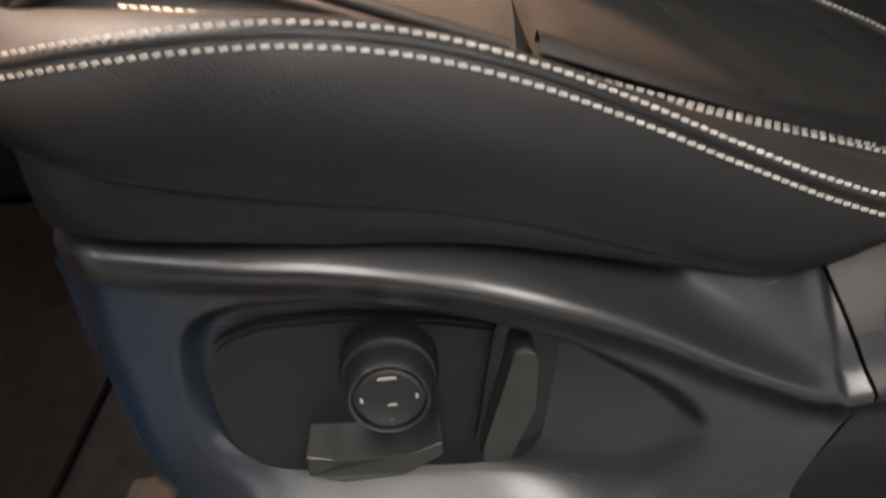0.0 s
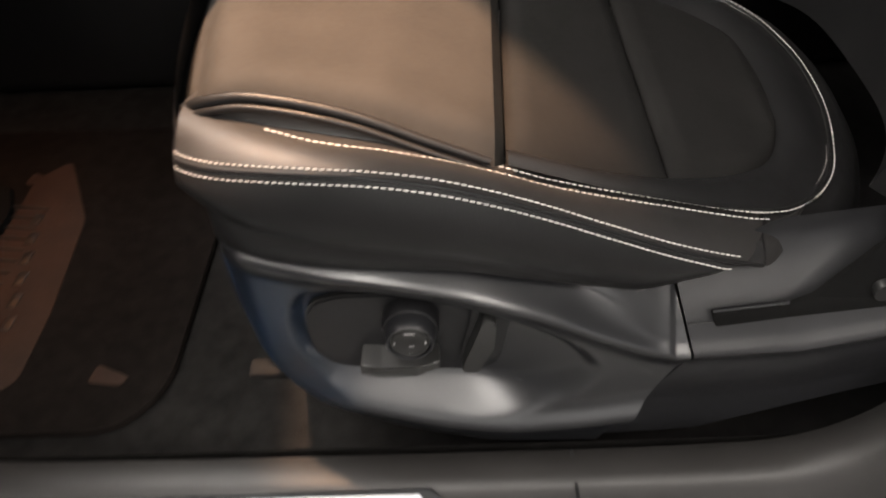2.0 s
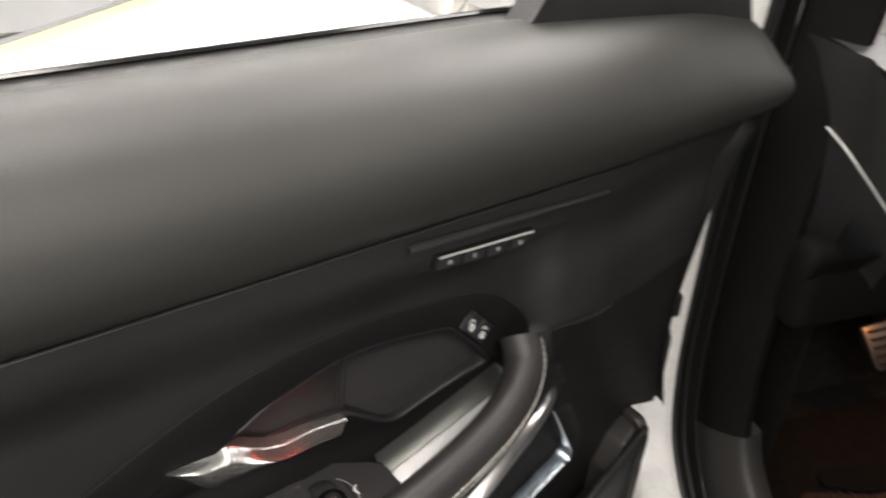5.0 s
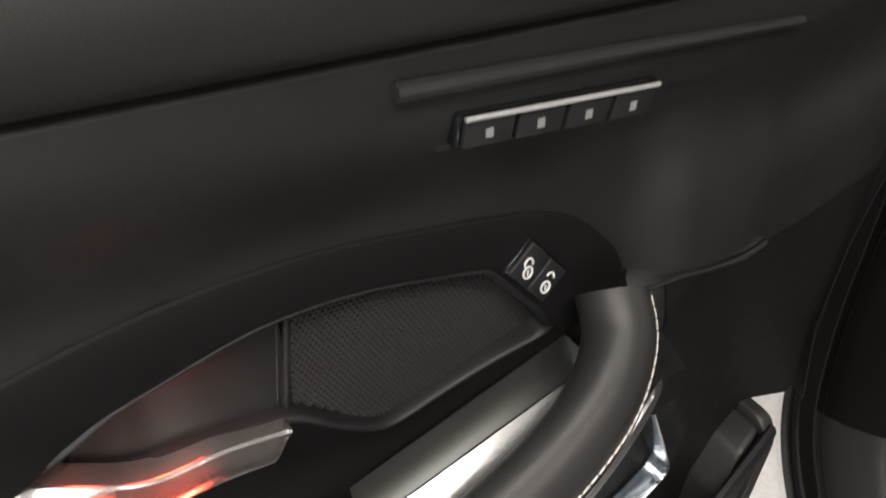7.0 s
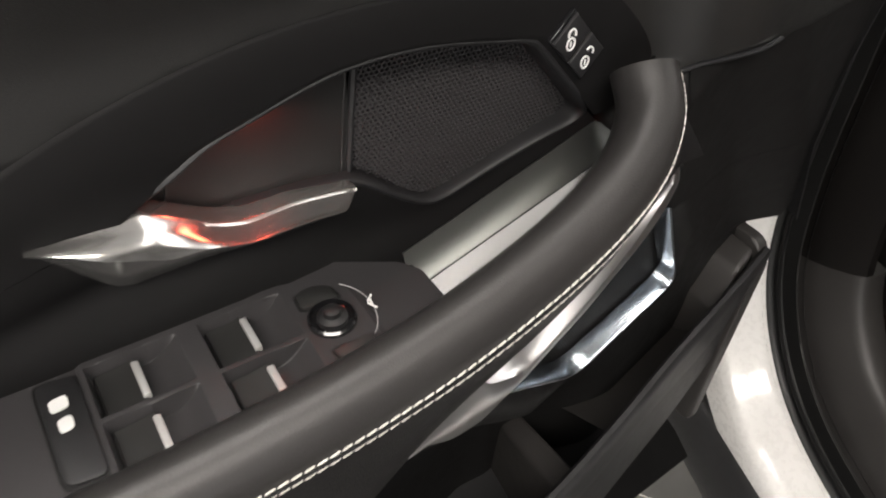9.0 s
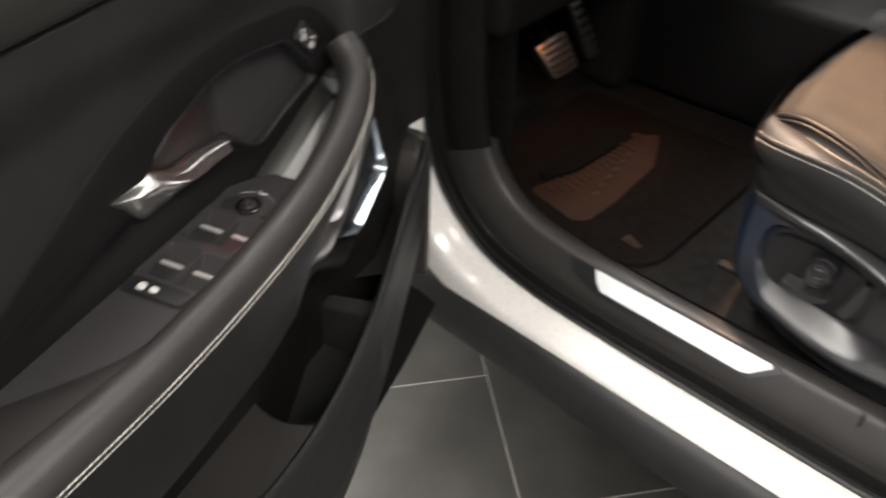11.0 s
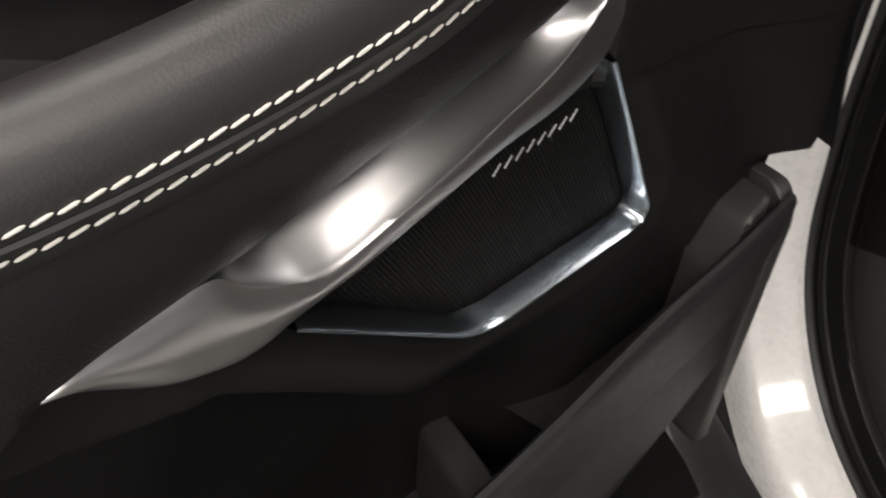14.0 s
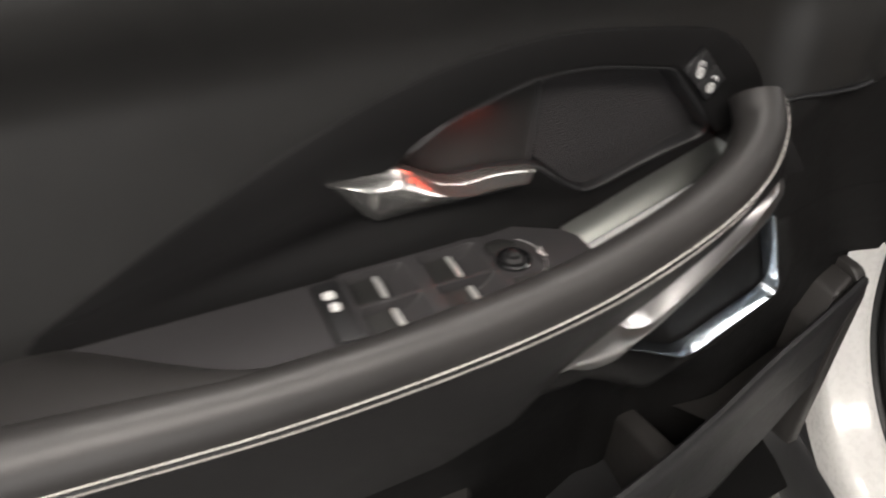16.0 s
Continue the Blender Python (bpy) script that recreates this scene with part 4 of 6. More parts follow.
for f in np.linspace(0, 1, 50):
    r = []
    for k in range(41):
        x = 0.43 + 0.29 * f
        for _ in range(4):
            zr = lin(x, [0.43, 0.525, 0.595, 0.72], [0.778, 0.7805, 0.797, 0.83])
            z0 = lin(x, [0.38, 0.43, 0.47, 0.555, 0.72], [0.640, 0.638, 0.640, 0.675, 0.74])
            z1 = lin(x, [0.41, 0.45, 0.475, 0.50, 0.72], [0.846, 0.850, 0.858, 0.875, 0.90])
            z = z0 + (zr - z0) * (k / 20) ** 0.8 if k <= 20 else zr + (z1 - zr) * ((k - 20) / 20) ** 1.2
            x = gap_x(z) + 0.0012 + (0.72 - gap_x(z)) * f
        d = z - zr
        y = crest_y(x) + 0.0105 - 0.010 * math.exp(-(d / (0.008 if d > 0 else 0.012)) ** 2) + 0.050 * ease(d, 0.004, 0.085) + 0.006 * ease(-d, 0.030, 0.09)
        if k == 0:
            r.append(Vector((x, y + 0.02, z)))
        r.append(Vector((x, y, z)))
    rows.append(r)
rows.insert(0, [p + Vector((0.0005, 0.016, 0)) for p in rows[0]])
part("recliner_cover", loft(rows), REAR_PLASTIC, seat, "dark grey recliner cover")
def on_cover(a, b, d):
    return Vector((a, 0.4475 - d + 0.50 * (b - 0.805 - 0.28 * (a - 0.45)) + 0.01 * (a - 0.45), b))


# no holes are cut: near-black plates paint the shade of slot and opening
part("belt_slot", prism(rounded([(0.4520, 0.8035), (0.508, 0.8150), (0.506, 0.8255), (0.4480, 0.8145)], 0.0025, 2), on_cover, 0.004, 0.001), BLACK_MAT, seat, "black plate standing in for the shaded belt slot")
part("slot_lip", tube([on_cover(0.449, 0.8160, 0.004), on_cover(0.506, 0.8268, 0.004)], 0.0014, 6), REAR_PLASTIC, seat)
part("hinge_opening", prism(rounded([(0.504, 0.8145), (0.620, 0.836), (0.660, 0.930), (0.600, 0.905), (0.5692, 0.8744), (0.5231, 0.8322), (0.504, 0.8235)], 0.003, 2), on_cover, 0.0042, 0.001), BLACK_MAT, seat, "black plate standing in for the shaded backrest hinge opening")
part("hinge_pin", tube([on_cover(0.5730, 0.842, 0.002), on_cover(0.5730, 0.842, 0.010)], 0.009, 14), RUBBER, seat, "black hinge pin")
part("cover_joint", tube([on_cover(0.430, 0.8025, 0.0015), on_cover(0.451, 0.8055, 0.0015)], 0.0007, 5), RUBBER, seat)
part("rail_cover", box(0.050, 0.10, 0.474, 0.494, 0.703, 0.713, 0.004, 2), CARPET, seat, "dark rail end cover")
# thin sheet that carries the painted blue reflection
part("panel_blue_tint", loft([[Vector((x, panel_y(x, z) - 0.0011, z)) for z in np.linspace(lin(x, *BOT) + 0.003, lin(x, [0.06, 0.13, 0.19], [0.868, 0.858, 0.72]), 40)] for x in np.linspace(0.060, 0.185, 40)]), BLUE_TINT, seat, "blue reflection painted on as a tint sheet")
PLATE = rounded([(0.128, 0.822), (0.122, 0.808), (0.120, 0.784), (0.1225, 0.763), (0.129, 0.747), (0.1405, 0.7385), (0.156, 0.7346), (0.2447, 0.7265), (0.2686, 0.7275), (0.2813, 0.7391), (0.2865, 0.7743), (0.2887, 0.7969), (0.2837, 0.8045), (0.2628, 0.8140), (0.2342, 0.8215), (0.1877, 0.829), (0.150, 0.8290)], 0.006, 3)
part("plate_gap", prism([(0.205 + (a - 0.205) * 1.024, 0.785 + (b - 0.785) * 1.04) for a, b in PLATE], lambda a, b, d: Vector((a, 0.4705 - d, b)), 0.0040), RUBBER, seat, "black joint round the switch plate")
part("switch_plate", prism(PLATE, lambda a, b, d: Vector((a, 0.4670 - d, b)), 0.0026, 0.0008), PLATE_MAT, seat, "charcoal switch plate")

KN = Vector((0.2065, 0.4600, 0.8035))


def disc(profile, c, axis, n=36):
    """A turned shape: profile of (radius, out along the axis)."""
    s = axis.cross(Vector((0, 0, 1))).normalized()
    u = s.cross(axis)
    rows = [[c + axis * h + (s * math.cos(a) + u * math.sin(a)) * r for a in (2 * math.pi * k / n for k in range(n))] for r, h in profile]
    bm = loft(rows, True)
    bmesh.ops.contextual_create(bm, geom=[e for e in bm.edges if e.is_boundary and (e.verts[0].co - c).dot(axis) > 0.5 * profile[-1][1]])
    return bm


AX = Vector((0, -1, 0.10)).normalized()
knob = part("lumbar_switch", disc([(0.0215, 0), (0.0212, 0.016), (0.0200, 0.024), (0.0185, 0.0265), (0.0172, 0.0262), (0.0166, 0.0235)], KN, AX), SEAT_PLASTIC, seat, "round dark grey lumbar switch")
part("knob_collar", disc([(0.0236, -0.004), (0.0234, 0.009), (0.0222, 0.0120), (0.0205, 0.0125)], KN + Vector((0, 0, 0.0015)), AX), PLATE_MAT, knob, "black knob collar")
part("knob_face", disc([(0.0160, 0.020), (0.0156, 0.0255), (0.0140, 0.0262), (0.010, 0.0250), (0.004, 0.0245)], KN, AX), PLASTIC, knob, "dished charcoal switch face")
for dx, dz, w, h in ((0, 0.0125, 0.0045, 0.0006), (0, -0.0125, 0.0045, 0.0006), (0.0125, 0.001, 0.0008, 0.0012), (-0.0125, 0.001, 0.0008, 0.0012), (0.001, -0.003, 0.0022, 0.0005)):
    part("switch_mark", prism([(-w, -h), (w, -h), (w * 0.8, h), (-w * 0.8, h)], lambda a, b, d: KN + AX * (0.0262 + d) + Vector((dx + a, 0, dz + b)), 0.0006), GREY_MARK, knob)
front = [(0.161, 0.7610), (0.180, 0.7575), (0.211, 0.7580), (0.229, 0.7620), (0.229, 0.7535), (0.209, 0.7450), (0.178, 0.7440), (0.161, 0.7475)]
back = [(0.163, 0.7675), (0.180, 0.7660), (0.211, 0.7655), (0.228, 0.7665)] + front[4:]
bm = bmesh.new()
ring_f = [bm.verts.new((a, 0.4435 + (0.003 if a < 0.17 or a > 0.22 else 0.0), b + 0.001)) for a, b in front]
ring_b = [bm.verts.new((a, 0.4680, b + 0.0005)) for a, b in back]
bm.faces.new(ring_f)
for k in range(8):
    bm.faces.new((ring_f[k], ring_f[(k + 1) % 8], ring_b[(k + 1) % 8], ring_b[k]))
bmesh.ops.bevel(bm, geom=bm.edges[:], offset=0.0011, segments=2, affect="EDGES", profile=0.5)
part("cushion_switch", bm, SWITCH, seat, "faceted dark grey slide switch", smooth=False)
padl = [(-0.0140, -0.034), (-0.0115, -0.021), (0.0, 0.022), (0.003, 0.038), (0.010, 0.040), (0.0145, 0.034), (0.0135, 0.000), (0.0015, -0.038), (-0.010, -0.036)]
part("recliner_switch", prism(rounded(padl, 0.0025, 2), lambda a, b, d: Vector((0.2615 + a, 0.4660 - d * (0.85 + 0.10 * b / 0.04), 0.7800 + b)), 0.024, 0.0022), SWITCH, seat, "upright dark grey paddle switch", smooth=False)
well = rounded([(-0.014, -0.043), (0.02, -0.036), (0.030, 0.02), (0.027, 0.047), (0.0, 0.047)], 0.008, 4)
part("switch_well", prism(well, lambda a, b, d: Vector((0.259 + a, 0.4612 - d, 0.780 + b * 0.95)), 0.0008, 0.0003), PLASTIC_DARK, seat)


# ---- open driver's door; its parts are built along the door (u), out of its inner face (n) and up ----
DOOR = Matrix.Translation((-0.40, 0.25, 0.0)) @ Matrix.Rotation(radians(-72), 4, "Z")
door = thing("door_1", "open driver's door with black leather armrest and chrome trim", "car door", (0, 0, 0), DOOR, kind="structure")


def V(u, n, z):
    return Vector((u, n, z))


def on_door(n0, bu=0.0, bz=0.0, u0=0.0, z0=0.0):
    """Outline coordinates (u, z) on a face at n0 that may lean."""
    return lambda a, b, d: V(a, n0 + bu * (a - u0) + bz * (b - z0) + d, b)


# outer skin and shell
part("outer_skin", loft([[V(u, -0.115 + 0.03 * ((z - 0.95) / 0.45) ** 2 + 0.02 * (1 - ease(u, 0.0, 0.12)), z) for z in np.linspace(0.56, 1.455, 16)] for u in np.linspace(-0.02, 1.12, 20)]), PAINT, door, "white painted outer door skin")
part("door_edge", loft([[V(lin(z, [1.0, 1.085, 1.161, 1.258, 1.329, 1.40], [0.124, 0.147, 0.145, 0.123, 0.086, 0.045]) - du, n, z) for du, n in ((0.05, -0.095), (0.03, -0.04), (0.012, 0.02), (0.003, 0.06), (0.0, 0.074), (-0.003, 0.0745))] for z in np.linspace(1.0, 1.40, 24)]), PLASTIC_DARK, door, "black door front edge")
part("door_shell", box(0.20, 1.12, -0.085, 0.0, 0.56, 1.45), RUBBER, door)

# upper panel, a soft roll below the window
PROF = [(-0.004, 1.468), (0.018, 1.480), (0.048, 1.477), (0.080, 1.458), (0.102, 1.428), (0.111, 1.400), (0.109, 1.379), (0.099, 1.369), (0.070, 1.366)]
pr = spline([(0, n, z) for n, z in PROF], 30)
rows = []
for u in [0.028 + 1.092 * f ** 1.3 for f in np.linspace(0, 1, 72)]:
    sh = lin(u, [0.028, 0.034, 0.05, 0.08, 0.16, 0.36, 1.12], [-0.075, -0.053, -0.041, -0.032, -0.020, -0.006, 0.006])
    back = lin(u, [0.028, 0.04, 0.07, 0.13, 0.30], [-0.050, -0.028, -0.019, -0.012, 0.0])
    rows.append([V(u, (p.y + back) if p.y > 0.02 else p.y, p.z + sh * (0.1 + 0.9 * ease(p.z, 1.37, 1.46))) for p in pr])
part("upper_panel", loft(rows), PLASTIC_SOFT, door, "charcoal soft upper door panel")
part("belt_seal", loft([[V(u, n, z + lin(u, [0.1, 0.36, 1.12], [-0.022, -0.004, 0.008])) for n, z in ((-0.022, 1.455), (-0.020, 1.472), (-0.012, 1.476), (-0.004, 1.474), (0.006, 1.474), (0.010, 1.468))] for u in np.linspace(0.27, 1.12, 20)]), RUBBER, door, "black rubber window seal")
part("belt_line", tube([V(u, -0.012, 1.4775 + lin(u, [0.1, 0.36, 1.12], [-0.022, -0.004, 0.008])) for u in np.linspace(0.27, 1.12, 12)], 0.0022, 6), GLOSS, door)
pane = part("window_pane", box(0.27, 1.10, -0.020, -0.016, 1.45, 1.84), GLASS, door, "clear door window glass")
pane.visible_shadow = False
part("window_frame", merge(tube([V(0.25, -0.02, 1.44), V(0.33, -0.05, 1.62), V(0.50, -0.09, 1.84)], 0.014, 8), tube([V(0.50, -0.09, 1.84), V(1.12, -0.11, 1.86)], 0.014, 8)), RUBBER, door, "black window frame")
SAIL = rounded([(0.06, 1.425), (0.30, 1.452), (0.36, 1.462), (0.30, 1.54), (0.10, 1.52)], 0.015, 4)
part("mirror_sail", prism(SAIL, on_door(0.005), 0.030, 0.010, 3), PLASTIC_DARK, door, "black mirror corner cover")
mir = part("wing_mirror", prism(rounded([(-0.02, 1.40), (0.05, 1.37), (0.20, 1.375), (0.245, 1.42), (0.24, 1.52), (0.0, 1.53)], 0.04, 5), lambda a, b, d: V(a + 0.07, -0.30 + d + 0.1 * a, b + 0.03), 0.12, 0.03, 4), PAINT, door, "white wing mirror housing")
part("mirror_glass", prism(rounded([(0.01, 1.425), (0.06, 1.395), (0.19, 1.40), (0.225, 1.435), (0.22, 1.51), (0.02, 1.515)], 0.03, 4), lambda a, b, d: V(a + 0.07, -0.179 + d + 0.1 * a, b + 0.03), 0.004), MIRROR, mir, "mirror glass")

# pull cup outline on the door
CUP = [(0.650, 1.219), (0.6196, 1.2375), (0.6087, 1.2440), (0.580, 1.2530), (0.5625, 1.2580), (0.5471, 1.2610), (0.524, 1.2620), (0.500, 1.2600), (0.4735, 1.2550), (0.4487, 1.2495), (0.4418, 1.2440), (0.413, 1.2106),
       (0.3985, 1.1925), (0.4030, 1.1845), (0.4239, 1.1800), (0.4571, 1.1690), (0.4850, 1.1605), (0.4960, 1.1600), (0.5081, 1.1667), (0.5334, 1.1880), (0.5436, 1.1925), (0.5708, 1.1950), (0.6092, 1.1960), (0.646, 1.2000)]

OUTL = spline([(0.853, 1.167, 0), (0.773, 1.212, 0), (0.714, 1.242, 0), (0.655, 1.267, 0), (0.596, 1.282, 0), (0.540, 1.287, 0), (0.490, 1.283, 0), (0.415, 1.270, 0), (0.376, 1.241, 0), (0.350, 1.203, 0)], 44)
LOW = spline([(0.853, 1.167, 0), (0.852, 1.155, 0), (0.75, 1.150, 0), (0.66, 1.150, 0), (0.56, 1.140, 0), (0.49, 1.118, 0), (0.42, 1.13, 0), (0.375, 1.165, 0)], 40)
COVER = [(p.x, p.y) for p in OUTL] + [(p.x, p.y) for p in LOW][::-1]


def mid_n(u, z):
    n = 0.074 + 0.026 * ease(z, 1.285, 1.352)
    n += 0.020 * (math.exp(-((u - 0.292) / 0.085) ** 2) * (1 - ease(u, 0.335, 0.374)) if u > 0.292 else 1.0) * (1 - ease(z, 1.25, 1.34))
    n -= 0.05 * ease(z, 1.366, 1.386)
    if u < 0.292:
        n -= (0.292 - u) * 0.18
    return n


SPKW = [(0.3395, 1.1190), (0.3045, 1.0672), (0.2705, 1.0114), (0.2690, 0.9935), (0.3261, 0.9885), (0.3643, 0.9865), (0.3935, 0.9875), (0.4125, 0.9995), (0.4300, 1.0120), (0.4570, 1.0340), (0.4860, 1.0595), (0.5188, 1.0999), (0.3834, 1.1272)]


def low_n(u, z):
    n = max(0.012, min(0.128, 0.0620 + 0.231 * (u - 0.2536) + 0.058 * (z - 0.998)))
    if z > 1.13 and u < 0.40:
        n = min(n, 0.110 - 0.26 * (z - 1.13))
    w = ease(lin(z, [0.98, 1.0, 1.215], [0.150, 0.160, 0.285]) + 0.030 - u, 0, 0.085) * ease(z, 0.975, 0.995)
    return n + (0.095 - 0.18 * (0.292 - u) - n) * w


rows = []
for f in np.linspace(0, 1, 160):
    r = []
    for z in np.linspace(1.10, 1.386, 56):
        u0 = lin(z, [1.085, 1.161, 1.258, 1.329, 1.372], [0.146, 0.144, 0.122, 0.088, 0.078])
        u = u0 + (1.12 - u0) * f
        n = mid_n(u, z) + (low_n(u, z) - mid_n(u, z)) * (1 - ease(z, 1.205, 1.217)) * (1 - ease(u, 0.36, 0.40))
        n -= 0.045 * (1 - ease(z, 1.150, 1.180)) * ease(u, 0.333, 0.348) * (1 - ease(u, 0.50, 0.53))
        if inside(u, z, COVER):
            n -= 0.040 * ease(gap_to(u, z, COVER), 0.006, 0.014)
        r.append(V(u, n, z))
    rows.append(r)
part("middle_panel", loft(rows), PLASTIC, door, "charcoal middle door panel")
rows = []
for f in np.linspace(0, 1, 210):
    r = []
    for g in np.linspace(0, 1, 100):
        u = 0.125 + 0.995 * f ** 1.3
        z0 = lin(u, [0.125, 0.205, 0.212], [0.908, 0.935, 0.62])
        z1 = lin(u, [0.30, 0.40, 0.50], [1.106, 1.106, 1.080])
        z = z0 + (z1 - z0) * g
        n = low_n(u, z) - 0.055 * ease(0.98 - z, 0, 0.10) * ease(u, 0.30, 0.40)
        n -= 0.060 * ease(lin(u, [0.40, 0.43, 0.49, 0.52, 0.57, 0.62], [0.945, 0.968, 1.022, 1.046, 1.046, 1.042]) - z, 0, 0.045) * ease(u, 0.40, 0.44) * (1 - 0.8 * ease(0.98 - z, 0, 0.10))
        n -= 0.003 * ease(z, 1.094, 1.100)
        g = -gap_to(u, z, SPKW) if inside(u, z, SPKW) else gap_to(u, z, SPKW)
        n -= 0.030 if g < 0.001 else 0.008 * (1 - ease(g, 0.004, 0.022))
        r.append(V(u, n, z))
    rows.append(r)
part("lower_panel", loft(rows), LOW_PANEL, door, "black lower door panel")
rows = []
for f in np.linspace(0, 1, 50):
    r = []
    for z in np.linspace(1.096, 1.2125, 24):
        u0 = lin(z, [1.085, 1.161, 1.258], [0.146, 0.144, 0.122])
        u = u0 + (0.345 - u0) * f
        r.append(V(u, low_n(u, z) + 0.0012 - 0.007 * ease(u, 0.322, 0.336) * (1 - ease(z, 1.155, 1.170)), z))
    rows.append(r)
part("hinge_panel", loft(rows), LOW_PANEL, door, "black panel ahead of the armrest")
part("panel_seam", tube([V(u, max(mid_n(u, 1.217), low_n(u, 1.21)) + 0.001, 1.2145) for u in np.linspace(0.272, 0.375, 12)], 0.0016, 6), SEAT_PLASTIC, door, "panel seam edge")

# dark surround of the pull cup, with the cup left open
INNR = spline([(a, b, 0) for a, b in CUP[0:13]], 44)
rows = []
for a, b in zip(OUTL, INNR):
    rows.append([V(a.x + (b.x - a.x) * f, 0.0742 + h * (1 - ease(a.x, 0.70, 0.845)), a.y + (b.y - a.y) * f) for f, h in ((0, 0.0003), (0.02, 0.0012), (0.06, 0.0018), (0.5, 0.002), (0.88, 0.0022), (0.95, 0.0018), (1.0, 0.0004))])
part("cup_surround", loft(rows), BLACK_PANEL, door, "black pull cup surround")
LIN = spline([(a, b, 0) for a, b in CUP[:1] + CUP[:11:-1]], 40)


def lip_n(z, u):
    """How far the edge of the cup stands out: its lower lip lies deeper."""
    return 0.0615 + 0.0133 * max(ease(z, 1.165, 1.215) * (1 - ease(u, 0.50, 0.54)), ease(z, 1.205, 1.235))


rows = []
for i, (a, b) in enumerate(zip(LOW, LIN)):
    ln = 0.0746 + (lip_n(b.y, b.x) - 0.0746) * ease(i, 0, 9)
    rows.append([V(a.x + (b.x - a.x) * f, 0.0745 + (ln - 0.0745) * ease(f, 0.15, 0.9), a.y + (b.y - a.y) * f) for f in (0, 0.1, 0.25, 0.4, 0.55, 0.7, 0.85, 0.94, 1.0)])
part("cup_lower_edge", loft(rows), BLACK_PANEL, door, "black pull cup lower lip")

# wall of the cup: a rolled lip, then the side down to the grille
ring_c = [p for p, _ in even([Vector((a, b, 0)) for a, b in rounded(CUP, 0.008, 4)] + [Vector((*rounded(CUP, 0.008, 4)[0], 0))], 0.0022)]
rows = []
for i, p in enumerate(ring_c):
    t = (ring_c[(i + 2) % len(ring_c)] - ring_c[i - 2]).normalized()
    inn = Vector((-t.y, t.x, 0))
    if inn.dot(Vector((0.51, 1.215, 0)) - p) < 0 and p.x < 0.60:
        inn = -inn
    if p.x >= 0.60:
        inn = Vector((-0.8, 0.6 if p.y < 1.21 else -0.6, 0)).normalized()
    ln = lip_n(p.y, p.x)
    rows.append([V(p.x + inn.x * w, ln + d if d > -0.02 else 0.0520, p.y + inn.y * w) for w, d in ((-0.0022, -0.0008), (-0.0012, 0.0004), (0.0, 0.0008), (0.0010, 0.0004), (0.0018, -0.0008), (0.0024, -0.0030), (0.0028, -0.03))])
rows.append(rows[0])
part("cup_wall", loft(rows), PLASTIC_DARK, door, "black rolled edge of the pull cup")

# speaker grille in the cup
GRIL = [(0.534, 1.262), (0.480, 1.258), (0.446, 1.246), (0.398, 1.190), (0.405, 1.178), (0.486, 1.159), (0.497, 1.160), (0.537, 1.196)]
gril = part("cup_speaker", prism(GRIL, on_door(0.040), 0.004), BLACK_MAT, door, "black speaker backing")
part("speaker_mesh", lattice(GRIL, on_door(0.0550), 0.0027, 0.00105, 0.0016), ARM_PLASTIC, gril, "dark perforated speaker grille")
part("grille_edge", tube([V(a, 0.0540, b) for a, b in ((0.532, 1.262), (0.5395, 1.193))], 0.0020, 8), PLASTIC_DARK, gril, "black grille edge")
part("grille_joint", tube([V(a, 0.0548, b) for a, b in ((0.5365, 1.262), (0.5440, 1.190))], 0.0007, 6), RUBBER, gril)


# ambient light in the handle pocket
part("pocket_back", loft([[V(u, 0.0545 + 0.002 * ease(u, 0.60, 0.66), z) for z in np.linspace(1.185, 1.262, 8)] for u in np.linspace(0.5375, 0.66, 12)]), PLASTIC, door, "charcoal handle pocket")
part("pocket_rib", tube([V(0.622, 0.0560, 1.243), V(0.628, 0.0560, 1.200)], 0.0008, 6), RUBBER, door, "joint in the handle pocket")
part("ambient_strip", tube([V(0.560, 0.0635, 1.2528), V(0.585, 0.0635, 1.2478), V(0.604, 0.0640, 1.2425)], 0.0008, 6), RED_STRIP, door, "red ambient light strip under the cup edge")

# door release handle, faceted
HU = [0.6840, 0.6720, 0.6560, 0.6430, 0.6360, 0.6280, 0.6200, 0.6120, 0.6040, 0.5970, 0.5850, 0.5740, 0.5600, 0.5500, 0.5440, 0.5425]
h_top = curve(HU, [1.2235, 1.2232, 1.2226, 1.2215, 1.2183, 1.2135, 1.2085, 1.2037, 1.2008, 1.1993, 1.1989, 1.1987, 1.1970, 1.1957, 1.1950, 1.1940])
h_bot = curve(HU, [1.2205, 1.2050, 1.1880, 1.1868, 1.1867, 1.1868, 1.1870, 1.1869, 1.1867, 1.1866, 1.1862, 1.1857, 1.1858, 1.1862, 1.1880, 1.1925])
h_fold = curve(HU, [0.30, 0.25, 0.30, 0.42, 0.46, 0.40, 0.28, 0.20, 0.19, 0.20, 0.22, 0.24, 0.27, 0.30, 0.34, 0.40])
rows = []
